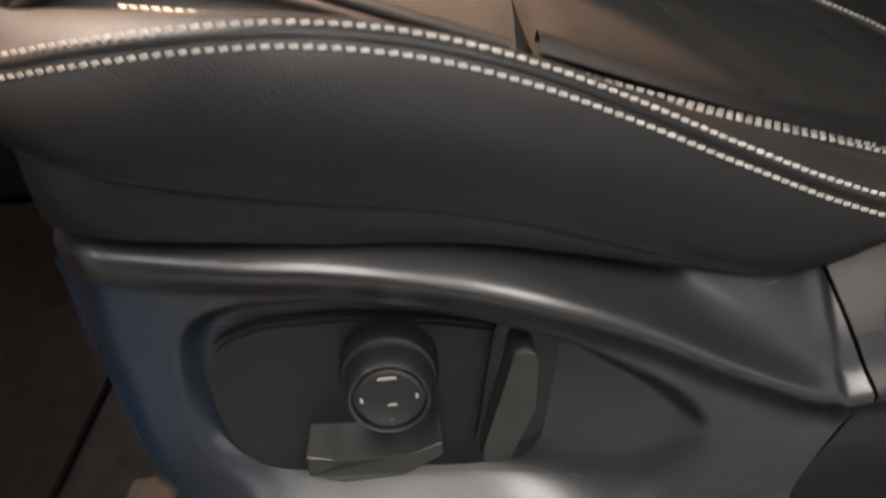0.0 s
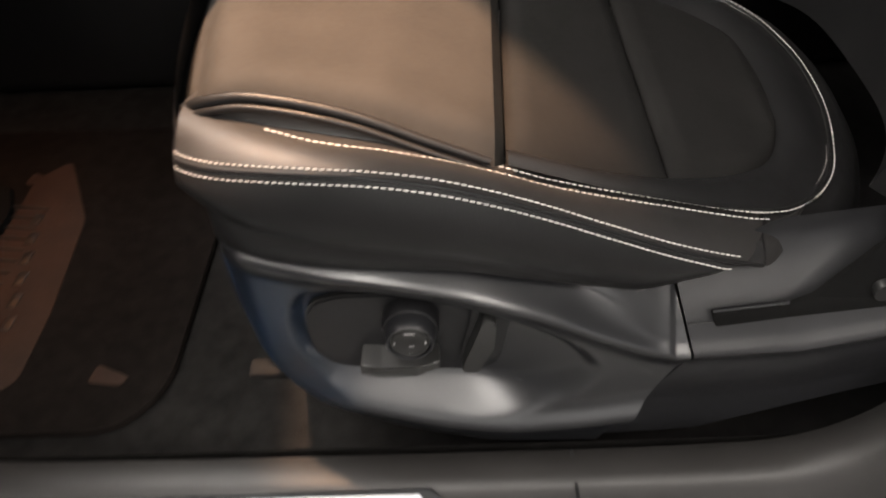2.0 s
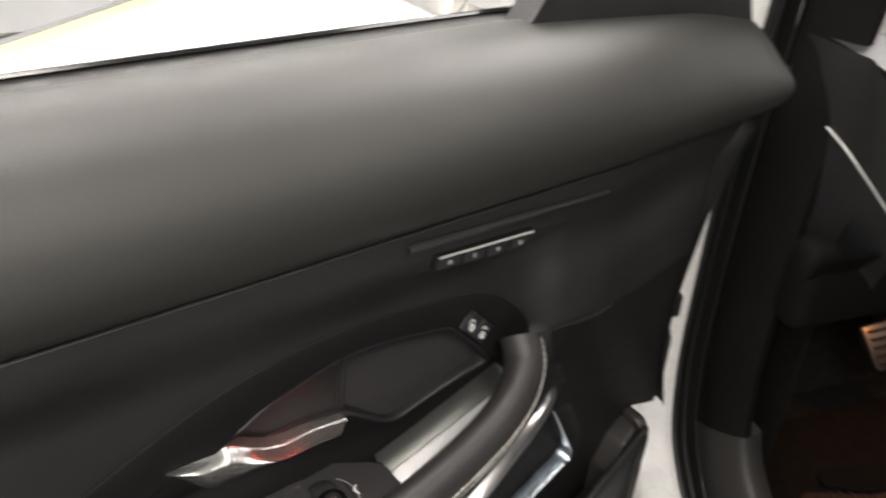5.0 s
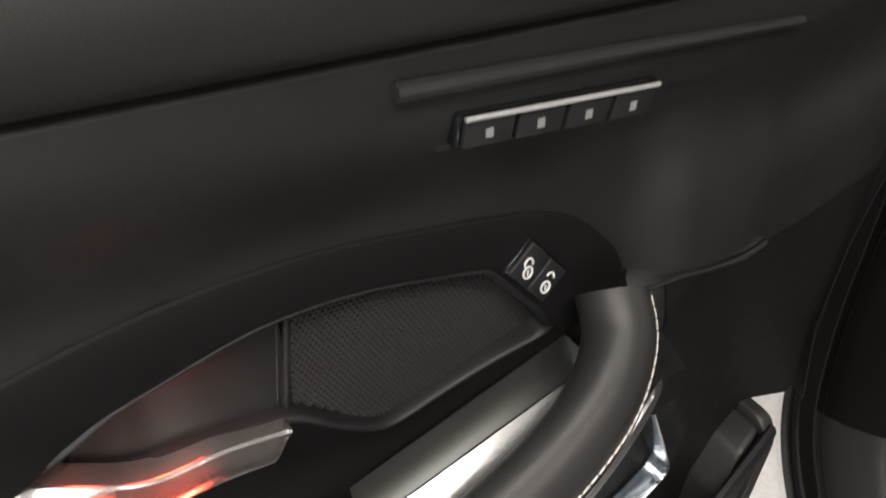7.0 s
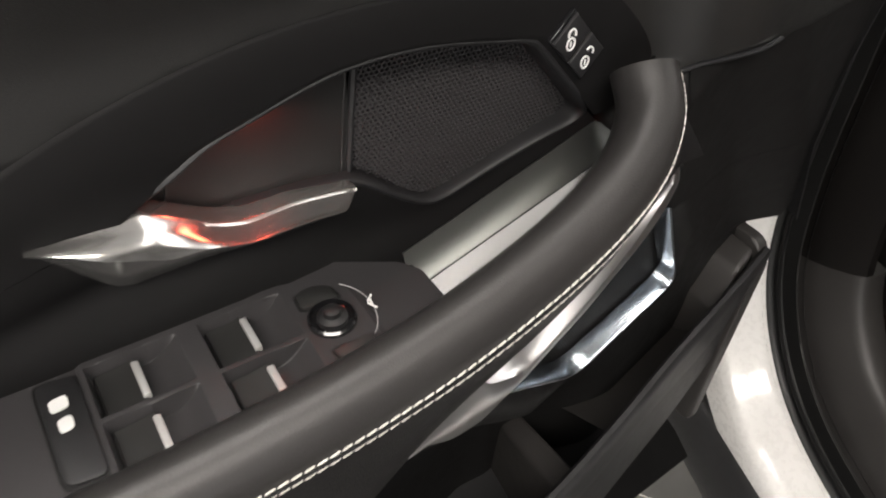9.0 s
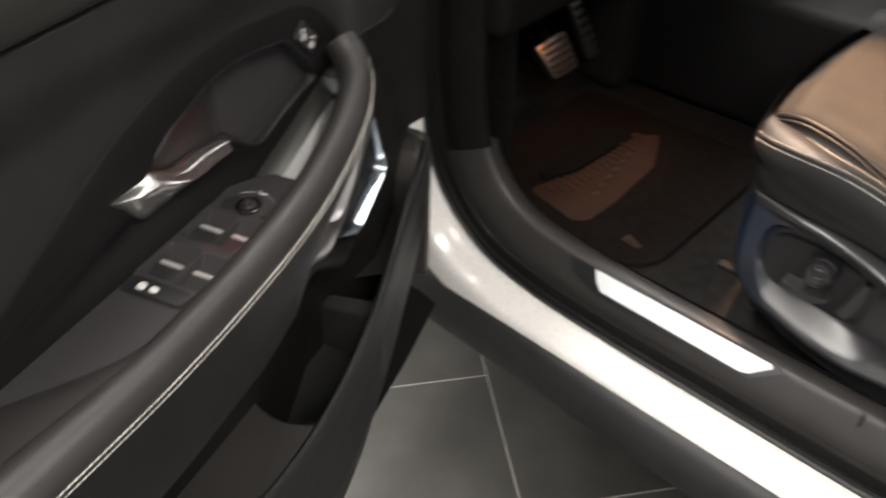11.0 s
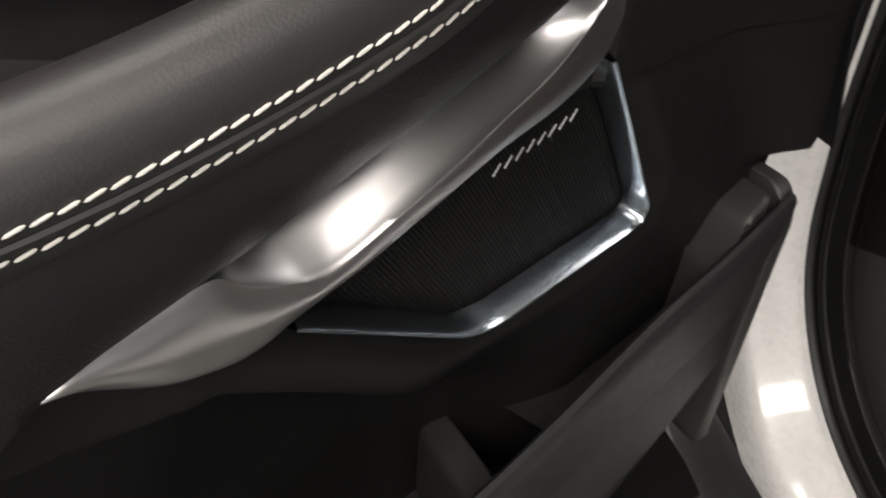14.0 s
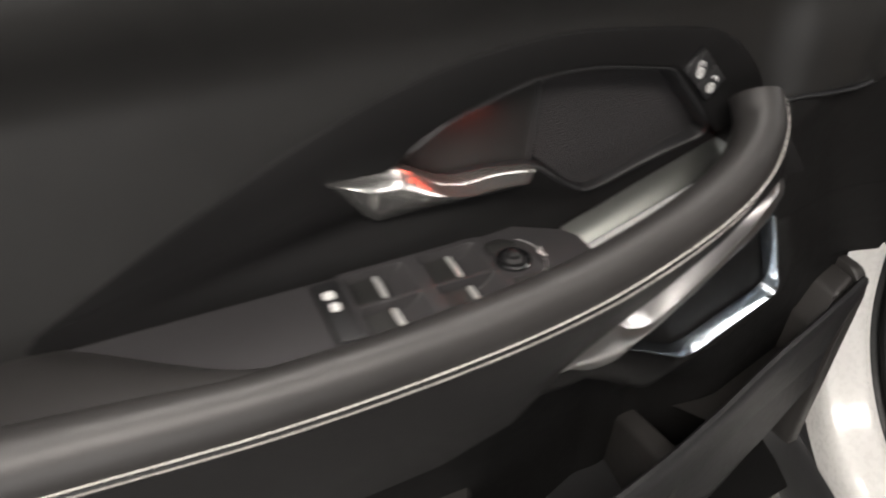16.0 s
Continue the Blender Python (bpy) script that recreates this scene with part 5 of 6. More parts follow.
for u in [0.684 - 0.1415 * f for f in np.linspace(0, 1, 60)]:
    a, b, k = h_top(u), h_bot(u), h_fold(u)
    out = 0.0012 + 0.0120 * ease(u, 0.5425, 0.556) * (1 - 0.55 * ease(u, 0.655, 0.684))
    top_n = 0.0690 + 0.0030 * ease(u, 0.56, 0.61)
    fold = a + (b - a) * k
    rows.append([V(u, 0.0575, a - 0.0016), V(u, top_n - 0.0016, a), V(u, top_n, a - 0.0004), V(u, top_n + 0.0010, a - 0.0016)]
                + [V(u, top_n + 0.0010 + (out - 0.001) * math.sin(f * math.pi / 2) ** 0.9, a - 0.0016 + (fold - a + 0.0016) * f) for f in (0.25, 0.5, 0.75, 1.0)]
                + [V(u, top_n + out - 0.0006, fold - 0.0012)]
                + [V(u, top_n + out - 0.0006 + (0.0010 - out) * f ** 1.3, fold - 0.0012 + (b - fold + 0.0012) * f) for f in (0.3, 0.6, 0.85, 1.0)]
                + [V(u, top_n - 0.004, b - 0.0006), V(u, 0.0575, b + 0.001)])
hb = loft(rows, False)
for e in (rows[0], rows[-1]):
    hb.faces.new([hb.verts.new(p) for p in e])
bmesh.ops.remove_doubles(hb, verts=hb.verts[:], dist=0.0002)
part("door_handle", hb, HANDLE, door, "polished chrome door release handle")
part("handle_gap", tube([V(u, 0.0665, h_bot(u) - 0.0022) for u in np.linspace(0.660, 0.546, 30)], 0.0016, 6), RUBBER, door, "black gap under the handle")


# lock buttons
LOCK = [(0.428, 1.2625), (0.4045, 1.2365), (0.4175, 1.2215), (0.4415, 1.2485)]
lock = part("lock_panel", prism(LOCK, on_door(0.0765), 0.003, 0.0008), GLOSS, door, "black lock switch panel")
for a0, a1 in ((0.04, 0.49), (0.52, 0.96)):
    p = [Vector(LOCK[0]).lerp(Vector(LOCK[1]), a0), Vector(LOCK[0]).lerp(Vector(LOCK[1]), a1), Vector(LOCK[3]).lerp(Vector(LOCK[2]), a1), Vector(LOCK[3]).lerp(Vector(LOCK[2]), a0)]
    c = sum(p, Vector((0, 0))) / 4
    key = part("lock_button", prism([tuple(c + (q - c) * 0.93) for q in p], on_door(0.0785), 0.0025, 0.0006), PLASTIC_DARK, lock, "black lock button")
    body_c = c + Vector((0.001, -0.001))
    part("lock_symbol", tube([V(body_c.x + 0.0032 * math.cos(t) * 0.75, 0.0812, body_c.y - 0.002 + 0.0032 * math.sin(t)) for t in np.linspace(0, 6.283, 17)], 0.0006, 5, up=V(0, 1, 0)), WHITE_MARK, key, "white lock symbol")
    part("lock_symbol", tube([V(body_c.x - (0.0022 if a0 > 0.3 else 0.0002) + 0.0022 * math.cos(t), 0.0812, body_c.y + 0.0028 + 0.003 * math.sin(t)) for t in np.linspace(-0.3 if a0 < 0.3 else 0.6, 3.4, 12)], 0.0006, 5, up=V(0, 1, 0)), WHITE_MARK, key, "white lock symbol")
    part("lock_symbol", tube([V(body_c.x, 0.0812, body_c.y - 0.0005), V(body_c.x, 0.0812, body_c.y - 0.0035)], 0.0005, 5, up=V(0, 1, 0)), WHITE_MARK, key)

# seat memory strip
part("memory_recess", prism(rounded([(0.500, 1.354), (0.318, 1.346), (0.300, 1.336), (0.372, 1.316), (0.490, 1.326)], 0.006, 3), on_door(0.090, 0.0, 0.20, 0.4, 1.335), 0.004, 0.002), PLASTIC_DARK, door, "black memory switch recess")
mem = part("memory_panel", prism(rounded([(0.482, 1.343), (0.389, 1.337), (0.389, 1.320), (0.481, 1.328)], 0.002, 2), on_door(0.094, 0, 0.20, 0.4, 1.335), 0.005, 0.001), GLOSS, door, "gloss black memory switch strip")
for k in range(4):
    u = 0.4685 - k * 0.0225
    zc = 1.3335 - k * 0.0018
    key = part("memory_button", prism(rounded([(u - 0.0104, zc - 0.0065), (u + 0.0104, zc - 0.005), (u + 0.0104, zc + 0.0065), (u - 0.0104, zc + 0.005)], 0.001, 2), on_door(0.0995, 0, 0.20, 0.4, 1.335), 0.002, 0.0006), PLASTIC_DARK, mem, "black memory button")
    part("button_mark", prism([(u - 0.0018, zc - 0.0022), (u + 0.0014, zc - 0.0022), (u + 0.0022, zc + 0.002), (u - 0.001, zc + 0.002)], on_door(0.1005, 0, 0.20, 0.4, 1.335), 0.0012), GREY_MARK, key)
part("memory_line", tube([V(0.480, 0.1035, 1.3415), V(0.391, 0.102, 1.3355)], 0.0010, 6), SILVER, mem, "thin silver line")
part("crease_lip", tube([V(0.506, 0.1035, 1.3565), V(0.40, 0.1030, 1.3525), V(0.312, 0.1010, 1.3475)], lambda f: 0.0034 - 0.0012 * f, 8), PLASTIC_SOFT, door, "raised lip over the switches")


# armrest: flat deck with the window switches, and a padded roll along its edge
def deck(a, b, d):
    return V(a, b, 1.150 + d)


def deck_h(u, n):
    """The deck drops away under the switch bezel."""
    k = ease(min(u - 0.5600, 0.6830 - u), 0, 0.003) * ease(min(n - lin(u, [0.56, 0.58, 0.68], [0.094, 0.080, 0.0725]), 0.140 - n), 0, 0.003)
    return 0.0035 - 0.014 * k


rows = []
for u in np.linspace(0.523, 0.858, 170):
    n0 = lin(u, [0.523, 0.530, 0.545, 0.560, 0.860], [0.097, 0.086, 0.077, 0.068, 0.060])
    n1 = lin(u, [0.523, 0.530, 0.60, 0.70, 0.76, 0.80, 0.858], [0.130, 0.138, 0.150, 0.156, 0.150, 0.125, 0.080])
    rows.append([deck(u, n0 - 0.0015, -0.045), deck(u, n0 - 0.0008, 0.0005)] + [deck(u, n, deck_h(u, n) - 0.001 * (n == n0)) for n in np.linspace(n0, n1, 60)] + [deck(u, n1, -0.045)])
rows.insert(0, [V(p.x - 0.0012, p.y, min(p.z, 1.1515)) for p in rows[0]])
rows.insert(0, [V(p.x, p.y, 1.105) for p in rows[0]])
part("armrest_deck", loft(rows), ARM_PLASTIC, door, "grey armrest switch deck")
CL = spline([(1.12, 0.116, 1.136), (0.95, 0.128, 1.138), (0.85, 0.134, 1.139), (0.75, 0.1385, 1.138), (0.66, 0.140, 1.141), (0.58, 0.1385, 1.147), (0.52, 0.1345, 1.156), (0.460, 0.126, 1.171), (0.420, 0.115, 1.188), (0.398, 0.101, 1.206), (0.392, 0.086, 1.222)], 120)
CL = [p + V(0, 0.004, 0.003) for p in CL]


def frame_at(i):
    t = (CL[min(i + 1, 119)] - CL[max(i - 1, 0)]).normalized()
    k = 1.5 * ease(i, 70, 119)
    s = V(-k, 1.0, 0.0)
    s = (s - t * s.dot(t)).normalized()
    return t, s, s.cross(t)


def roll_w(i):
    return lin(i, [0, 16, 36, 119], [0.0225, 0.0225, 0.0170, 0.0175])


def roll_c(i):
    t, s, u = frame_at(i)
    return CL[i] + s * lin(i, [0, 16, 36, 119], [0.0, 0.0, 0.0060, 0.0060])


rows = []
for i in range(120):
    p = roll_c(i)
    t, s, u = frame_at(i)
    w = roll_w(i)
    h = lin(i, [0, 16, 36, 95, 119], [0.0240, 0.0240, 0.0215, 0.0215, 0.0185])
    rows.append([p + s * (w * math.cos(a)) + u * (h * math.sin(a)) for a in np.linspace(0, 2 * math.pi, 29)[:-1]])
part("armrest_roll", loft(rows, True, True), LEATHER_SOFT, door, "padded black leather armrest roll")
rows = []
for u in np.linspace(0.735, 1.12, 34):
    n0 = lin(u, [0.735, 0.76, 0.79, 0.82, 0.85, 1.12], [0.142, 0.128, 0.106, 0.082, 0.060, 0.045])
    n1 = 0.142
    rows.append([V(u, n0 + (n1 - n0) * f, 1.147 + 0.0145 * math.sin(math.pi * (0.04 + 0.46 * f ** 0.55)) - 0.02 * (f == 0)) for f in np.linspace(0, 1, 10)])
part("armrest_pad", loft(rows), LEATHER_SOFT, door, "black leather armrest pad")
SU = [0.355, 0.375, 0.39, 0.43, 0.461, 0.492, 0.522, 0.55, 0.565, 0.60, 0.65, 0.75, 0.85, 1.12]
LN = [0.1075, 0.115, 0.120, 0.1315, 0.1375, 0.1435, 0.1475, 0.1525, 0.156, 0.158, 0.157, 0.156, 0.153, 0.135]
LZ = [1.163, 1.155, 1.150, 1.139, 1.129, 1.119, 1.109, 1.101, 1.096, 1.066, 1.048, 1.040, 1.038, 1.036]
rows = []
for j in range(120):
    c = CL[j]
    t, s, up = frame_at(j)
    a = roll_c(j) + s * (roll_w(j) * math.cos(radians(40))) - up * (0.0215 * math.sin(radians(40)))
    bu = a.x - 0.034 * ease(j, 92, 119)
    b = V(bu, lin(bu, SU, LN), min(lin(bu, SU, LZ), a.z - 0.006))
    rows.append([a.lerp(b, f) + V(0, 0.0025 * math.sin(math.pi * f), 0) for f in np.linspace(0, 1, 9)] + [b + V(0, -0.004, -0.003), b + V(0, -0.03, -0.004)])
part("armrest_skirt", loft(rows), LEATHER, door, "black leather armrest side")
for g in (-5, -22):
    ln = []
    for i in range(2, 117):
        t, s, u = frame_at(i)
        w = roll_w(i) + 0.0004
        a = radians(g + lin(i, [0, 55, 90, 119], [0, 2, 10, 10]))
        ln.append(roll_c(i) + s * (w * math.cos(a)) + u * (0.0235 * math.sin(a)))
    part("stitching", stitches(ln, 0.0058, 0.0052, 0.00052, Vector((0, 0, 0.16))), THREAD, door, "off-white armrest stitching")
ln = []
for i in range(0, 118):
    t, s, u = frame_at(i)
    a = radians(-13.5 + lin(i, [0, 55, 90, 119], [0, 2, 10, 10]))
    ln.append(roll_c(i) + s * (roll_w(i) * math.cos(a)) + u * (0.0235 * math.sin(a)))
part("seam_welt", tube(ln, 0.0013, 6), RUBBER, door, "dark armrest seam")

# chrome inside the pull handle
def pull(f, n, dz):
    return V(lin(f, [0, 1], [0.520, 0.394]), n, lin(f, [0, 1], [1.1405, 1.1835]) + dz)


part("pull_liner", thicken(loft([[pull(f, 0.0735 + 0.0125 * g, 0.0035 - 0.0165 * g - 0.0015 * math.sin(math.pi * g)) for g in np.linspace(0, 1, 8)] for f in np.linspace(0, 1, 12)]), 0.0015), LINER, door, "brushed silver pull handle liner")
part("pull_groove", tube([pull(f, 0.0868, -0.0135) for f in np.linspace(0.01, 0.97, 8)], 0.0011, 6), RUBBER, door, "dark joint in the pull handle")
part("pull_insert", thicken(loft([[pull(f, 0.0876 + (0.036 - 0.016 * ease(f, 0.5, 1)) * g, -0.0120 - (0.028 - 0.012 * ease(f, 0.5, 1)) * g + 0.0015 * math.sin(math.pi * g)) for g in np.linspace(0, 1, 16)] for f in np.linspace(0.01, 0.93, 14)]), 0.0015), INSERT, door, "polished pull handle insert")
part("pull_cap", prism(rounded([(0.0735, 1.172), (0.0870, 1.158), (0.118, 1.150), (0.118, 1.186), (0.0735, 1.187)], 0.003, 2), lambda a, b, d: V(0.394 - d, a, b), 0.003, 0.001), SATIN, door, "silver end of the pull handle")
part("pull_end", prism(rounded([(0.075, 1.118), (0.122, 1.105), (0.122, 1.128), (0.078, 1.141)], 0.003, 2), lambda a, b, d: V(0.523 - d, a, b), 0.006, 0.001), CHROME, door, "chrome pull handle end")

# chrome blade under the armrest
blade_n = curve([0.30, 0.33, 0.36, 0.39, 0.43, 0.461, 0.492, 0.522, 0.55, 0.565, 0.60], [0.088, 0.096, 0.106, 0.116, 0.128, 0.1345, 0.1405, 0.1450, 0.1505, 0.154, 0.157])
LIP = [(0.5651, 1.097), (0.5515, 1.1002), (0.5352, 1.1035), (0.5159, 1.1076), (0.5072, 1.1011), (0.4957, 1.0952), (0.4845, 1.0921), (0.4711, 1.0938), (0.442, 1.1049), (0.4122, 1.1158), (0.3842, 1.1251), (0.3666, 1.1336), (0.3573, 1.1399), (0.3510, 1.1460), (0.3535, 1.1545), (0.3600, 1.1640)]
FOOT = [(0.5657, 1.0939), (0.5546, 1.088), (0.5347, 1.0784), (0.5158, 1.0742), (0.5035, 1.0751), (0.4933, 1.0781), (0.4806, 1.0804), (0.4643, 1.0843), (0.4347, 1.0947), (0.4023, 1.1033), (0.3677, 1.1084), (0.3462, 1.1162), (0.3368, 1.1255), (0.3331, 1.1373), (0.3412, 1.1509), (0.3569, 1.1654)]
HEAD = LIP[:4] + [(0.5065, 1.1076), (0.4962, 1.1119), (0.4857, 1.115), (0.4711, 1.119), (0.4478, 1.1259), (0.4223, 1.1319), (0.3935, 1.1407), (0.378, 1.1467), (0.3702, 1.1503), (0.3640, 1.1545), (0.3610, 1.1590), (0.3620, 1.1650)]
rows = []
for i, (a, c, b) in enumerate(zip(*(spline([(*q, 0) for q in k], 140) for k in (HEAD, LIP, FOOT)))):
    deep = ease(0.530 - a.x, 0, 0.03) * ease(a.x, 0.352, 0.405) * (1 + 0.65 * (1 - ease(a.x, 0.40, 0.47)))
    a, c, b = V(a.x, blade_n(a.x) - 0.019 * deep - 0.001, a.y), V(c.x, blade_n(c.x), c.y), V(b.x, blade_n(b.x) - 0.003 + 0.004 * ease(b.x, 0.47, 0.52) * (1 - ease(b.x, 0.53, 0.565)), b.y)
    top = a + (a - c) * 0.25 + V(0, -0.006, 0.010)
    body = [top] + [a.lerp(c, f) + V(0, -0.0025 * deep, -0.0005 * deep) * math.sin(math.pi * f) for f in np.linspace(0, 0.95, 12)]
    swell = 0.0035 - 0.0015 * ease(0.50 - c.x, 0, 0.04)
    band = [c.lerp(b, f) + V(0, swell, -0.0004) * math.sin(math.pi * f ** 0.9) for f in np.linspace(0.08, 1, 10)]
    rows.append(body + [c + V(0, 0.0004, 0.0003), c + V(0, 0.0008, -0.0004)] + band + [b + V(0, -0.0008, -0.0010), b + V(0, -0.004, -0.0020), b + V(0, -0.04, -0.002)])
part("armrest_blade", loft(rows), BLADE, door, "curved brushed chrome armrest blade")

# door speaker with chrome frame
PL = on_door(0.0655, 0.231, 0.058, 0.2536, 0.998)
SPK = [(0.3375, 1.1173), (0.3061, 1.0664), (0.2735, 1.0114), (0.2728, 0.9961), (0.3261, 0.9914), (0.3643, 0.9895), (0.3921, 0.9902), (0.4135, 0.9984), (0.4320, 1.0110), (0.4590, 1.0330), (0.4872, 1.0585), (0.4476, 1.0822), (0.4161, 1.0938), (0.3827, 1.1053)]
spk = part("door_speaker", prism(SPK, lambda a, b, d: PL(a, b, d - 0.024), 0.002), BLACK_MAT, door, "black speaker backing")
part("speaker_mesh", lattice(SPK, lambda a, b, d: PL(a, b, d - 0.014), 0.0023, 0.00085, 0.0014), LOW_PANEL, spk, "fine black speaker mesh")
corner = rounded([(0.3350, 1.1140), (0.2715, 0.9990), (0.3985, 0.9915), (0.4880, 1.0600)], 0.020, 14)[15:45]
fr = [Vector((0.3350, 1.1140, 0))] + [Vector((*q, 0)) for q in corner] + [Vector((0.492, 1.0630, 0))]
FR = [PL(p.x, p.y, 0.0) for p, _ in even(fr, 0.0016)]
rows = []
for i, p in enumerate(FR):
    t = (FR[min(i + 5, len(FR) - 1)] - FR[max(i - 5, 0)]).normalized()
    o = t.cross(V(-0.28, 0.94, -0.17)).normalized()
    if o.dot(V(0.37, 0.09, 1.05) - p) < 0:
        o = -o
    w = lin(i / (len(FR) - 1), [0, 0.17, 0.33, 0.40, 0.58, 0.70, 0.85, 1.0], [0.0036, 0.0058, 0.0074, 0.0074, 0.0064, 0.0052, 0.0046, 0.0038])
    nr = V(-0.28, 0.94, -0.17)
    rows.append([p - o * (w + 0.0005) + nr * -0.018, p - o * w + nr * -0.0065, p - o * (w * 0.93) + nr * -0.0040, p - o * (w * 0.55) + nr * 0.0005, p - o * (w * 0.25) + nr * 0.0030, p - o * 0.0008 + nr * 0.0040, p + o * 0.0004 + nr * 0.0036, p + o * 0.0012 + nr * 0.0015, p + o * 0.0014 + nr * -0.012])
part("speaker_frame", loft(rows), FRAME, spk, "satin chrome speaker frame")
for k in range(8):
    c = Vector((0.3835, 1.0712)).lerp(Vector((0.3370, 1.0805)), k / 7)
    part("emblem_bar", prism([(c.x + 0.0024, c.y - 0.0024), (c.x + 0.0017, c.y - 0.0026), (c.x - 0.0022, c.y + 0.0024), (c.x - 0.0015, c.y + 0.0026)], lambda a, b, d: PL(a, b, d - 0.0142), 0.0009), WHITE_MARK, spk, "small white emblem bar")

# storage bin along the foot of the door
RIMK = spline([(0.138, 0.071, 0.966), (0.20, 0.086, 0.953), (0.28, 0.105, 0.941), (0.36, 0.124, 0.920), (0.44, 0.139, 0.899), (0.53, 0.148, 0.878), (0.62, 0.152, 0.872), (0.72, 0.150, 0.885), (0.80, 0.14, 0.905), (0.95, 0.12, 0.91)], 70)
rows = []
for i, p in enumerate(RIMK):
    zb = lin(p.x, [0.13, 0.22, 0.37, 0.50, 0.95], [0.660, 0.615, 0.575, 0.545, 0.53])
    rows.append([V(p.x, p.y - 0.012, zb + 0.16), V(p.x, p.y - 0.0105, p.z - 0.04), V(p.x, p.y - 0.0095, p.z - 0.006), V(p.x, p.y - 0.0085, p.z - 0.001), V(p.x, p.y - 0.006, p.z + 0.0012), V(p.x, p.y - 0.002, p.z + 0.0005), V(p.x, p.y, p.z - 0.003),
                 V(p.x, p.y - 0.001, p.z - 0.02), V(p.x, p.y - 0.014, p.z - 0.12), V(p.x, p.y - 0.045, zb + 0.03), V(p.x, p.y - 0.058, zb), V(p.x, 0.0, zb)])
part("bin_wall", loft(rows), PLASTIC_DARK, door, "charcoal door bin wall")
flap_z = curve([0.112, 0.21, 0.27, 0.50, 0.95], [0.602, 0.576, 0.567, 0.55, 0.53])
part("door_bottom_seal", loft([[V(u, n, flap_z(u) + h) for n, h in ((0.0, 0.035), (0.035, 0.022), (0.058, 0.006), (0.0625, 0.002), (0.0625, -0.001), (0.055, -0.003), (0.0, -0.003))] for u in np.linspace(0.112, 0.95, 30)]), BLACK_MAT, door, "black rubber seal along the door's foot")
part("bin_floor", loft([[V(u, n, lin(u, [0.13, 0.3, 0.5, 0.95], [0.87, 0.80, 0.74, 0.72])) for n in np.linspace(-0.01, lin(u, [0.13, 0.28, 0.44, 0.62, 0.95], [0.056, 0.093, 0.125, 0.138, 0.105]), 5)] for u in np.linspace(0.148, 0.95, 20)]), PLASTIC_DARK, door, "black bin floor")
part("bin_light", prism([(0.52, 1.032), (0.68, 1.030), (0.68, 1.034), (0.52, 1.036)], on_door(0.092), 0.006), RED_GLOW, door, "red ambient light under the armrest")
part("bin_end", prism(rounded([(0.0, 0.70), (0.062, 0.70), (0.070, 0.95), (0.060, 0.972), (0.0, 0.972)], 0.01, 3), lambda a, b, d: V(0.134 + d, a, b), 0.012, 0.003), BIN_PLASTIC, door, "bin front end")
part("bin_block", prism(rounded([(0.150, 0.968), (0.180, 0.960), (0.203, 0.930), (0.210, 0.86), (0.150, 0.86)], 0.005, 3), on_door(0.012, 0.27, 0, 0.15), 0.050, 0.005), BIN_PLASTIC, door, "raised block in the bin front")
rows = []
for u in np.linspace(0.203, 0.345, 16):
    rn = lin(u, [0.13, 0.28, 0.44], [0.058, 0.095, 0.127])
    zz = lin(u, [0.203, 0.345], [0.877, 0.849])
    rows.append([V(u, -0.01, zz - 0.10), V(u, 0.034, zz - 0.030), V(u, 0.0385, zz - 0.0020), V(u, 0.0420, zz + 0.0004), V(u, 0.060, zz + 0.012), V(u, rn, zz + 0.012 + 0.55 * (rn - 0.060))])
rows.insert(0, [p + V(-0.004, 0, -0.02) for p in rows[0]])
part("bin_ledge", loft(rows), BIN_PLASTIC, door, "sloping ledge in the bin")
part("bin_divider", prism(rounded([(0.372, 0.74), (0.372, 0.872), (0.394, 0.866), (0.398, 0.74)], 0.006, 3), lambda a, b, d: V(a + 0.10 * d, 0.0 + d, b - 0.035 + 0.32 * d), 0.122, 0.006), BIN_PLASTIC, door, "charcoal bin divider")
rim_n = curve([p.x for p in RIMK], [p.y for p in RIMK])


def hole_u(n):
    """The rear edge of the round bottle hole in the tray."""
    return 0.508 + math.sqrt(max(0.0, 0.079 ** 2 - (n - 0.098) ** 2)) + 0.036 * (1 - ease(n, 0.005, 0.045))


rows = []
for g in np.linspace(0, 1, 26):
    r = []
    for k in range(22):
        n = -0.004
        for _ in range(5):
            u0 = hole_u(n) + 0.004
            u = u0 + (0.95 - u0) * (max(0, k - 4) / 17) ** 1.4
            n = -0.004 + (rim_n(u) - 0.008) * g
        drop = (0.120, 0.060, 0.012, 0.0035, 0.0)[k] if k < 5 else 0.0
        r.append(V(u - (0.004, 0.004, 0.0035, 0.0020, 0.0)[min(k, 4)], n, 0.866 + 0.012 * ease(u, 0.62, 0.9) + 0.010 * (1 - ease(n, 0.0, 0.05)) - drop))
    rows.append(r)
part("bottle_holder", loft(rows), BIN_PLASTIC, door, "charcoal bin tray round the bottle hole")

# window switches on the deck
WELLS = [(0.6610, 0.0930), (0.6110, 0.0930), (0.6610, 0.1258), (0.6110, 0.1258)]


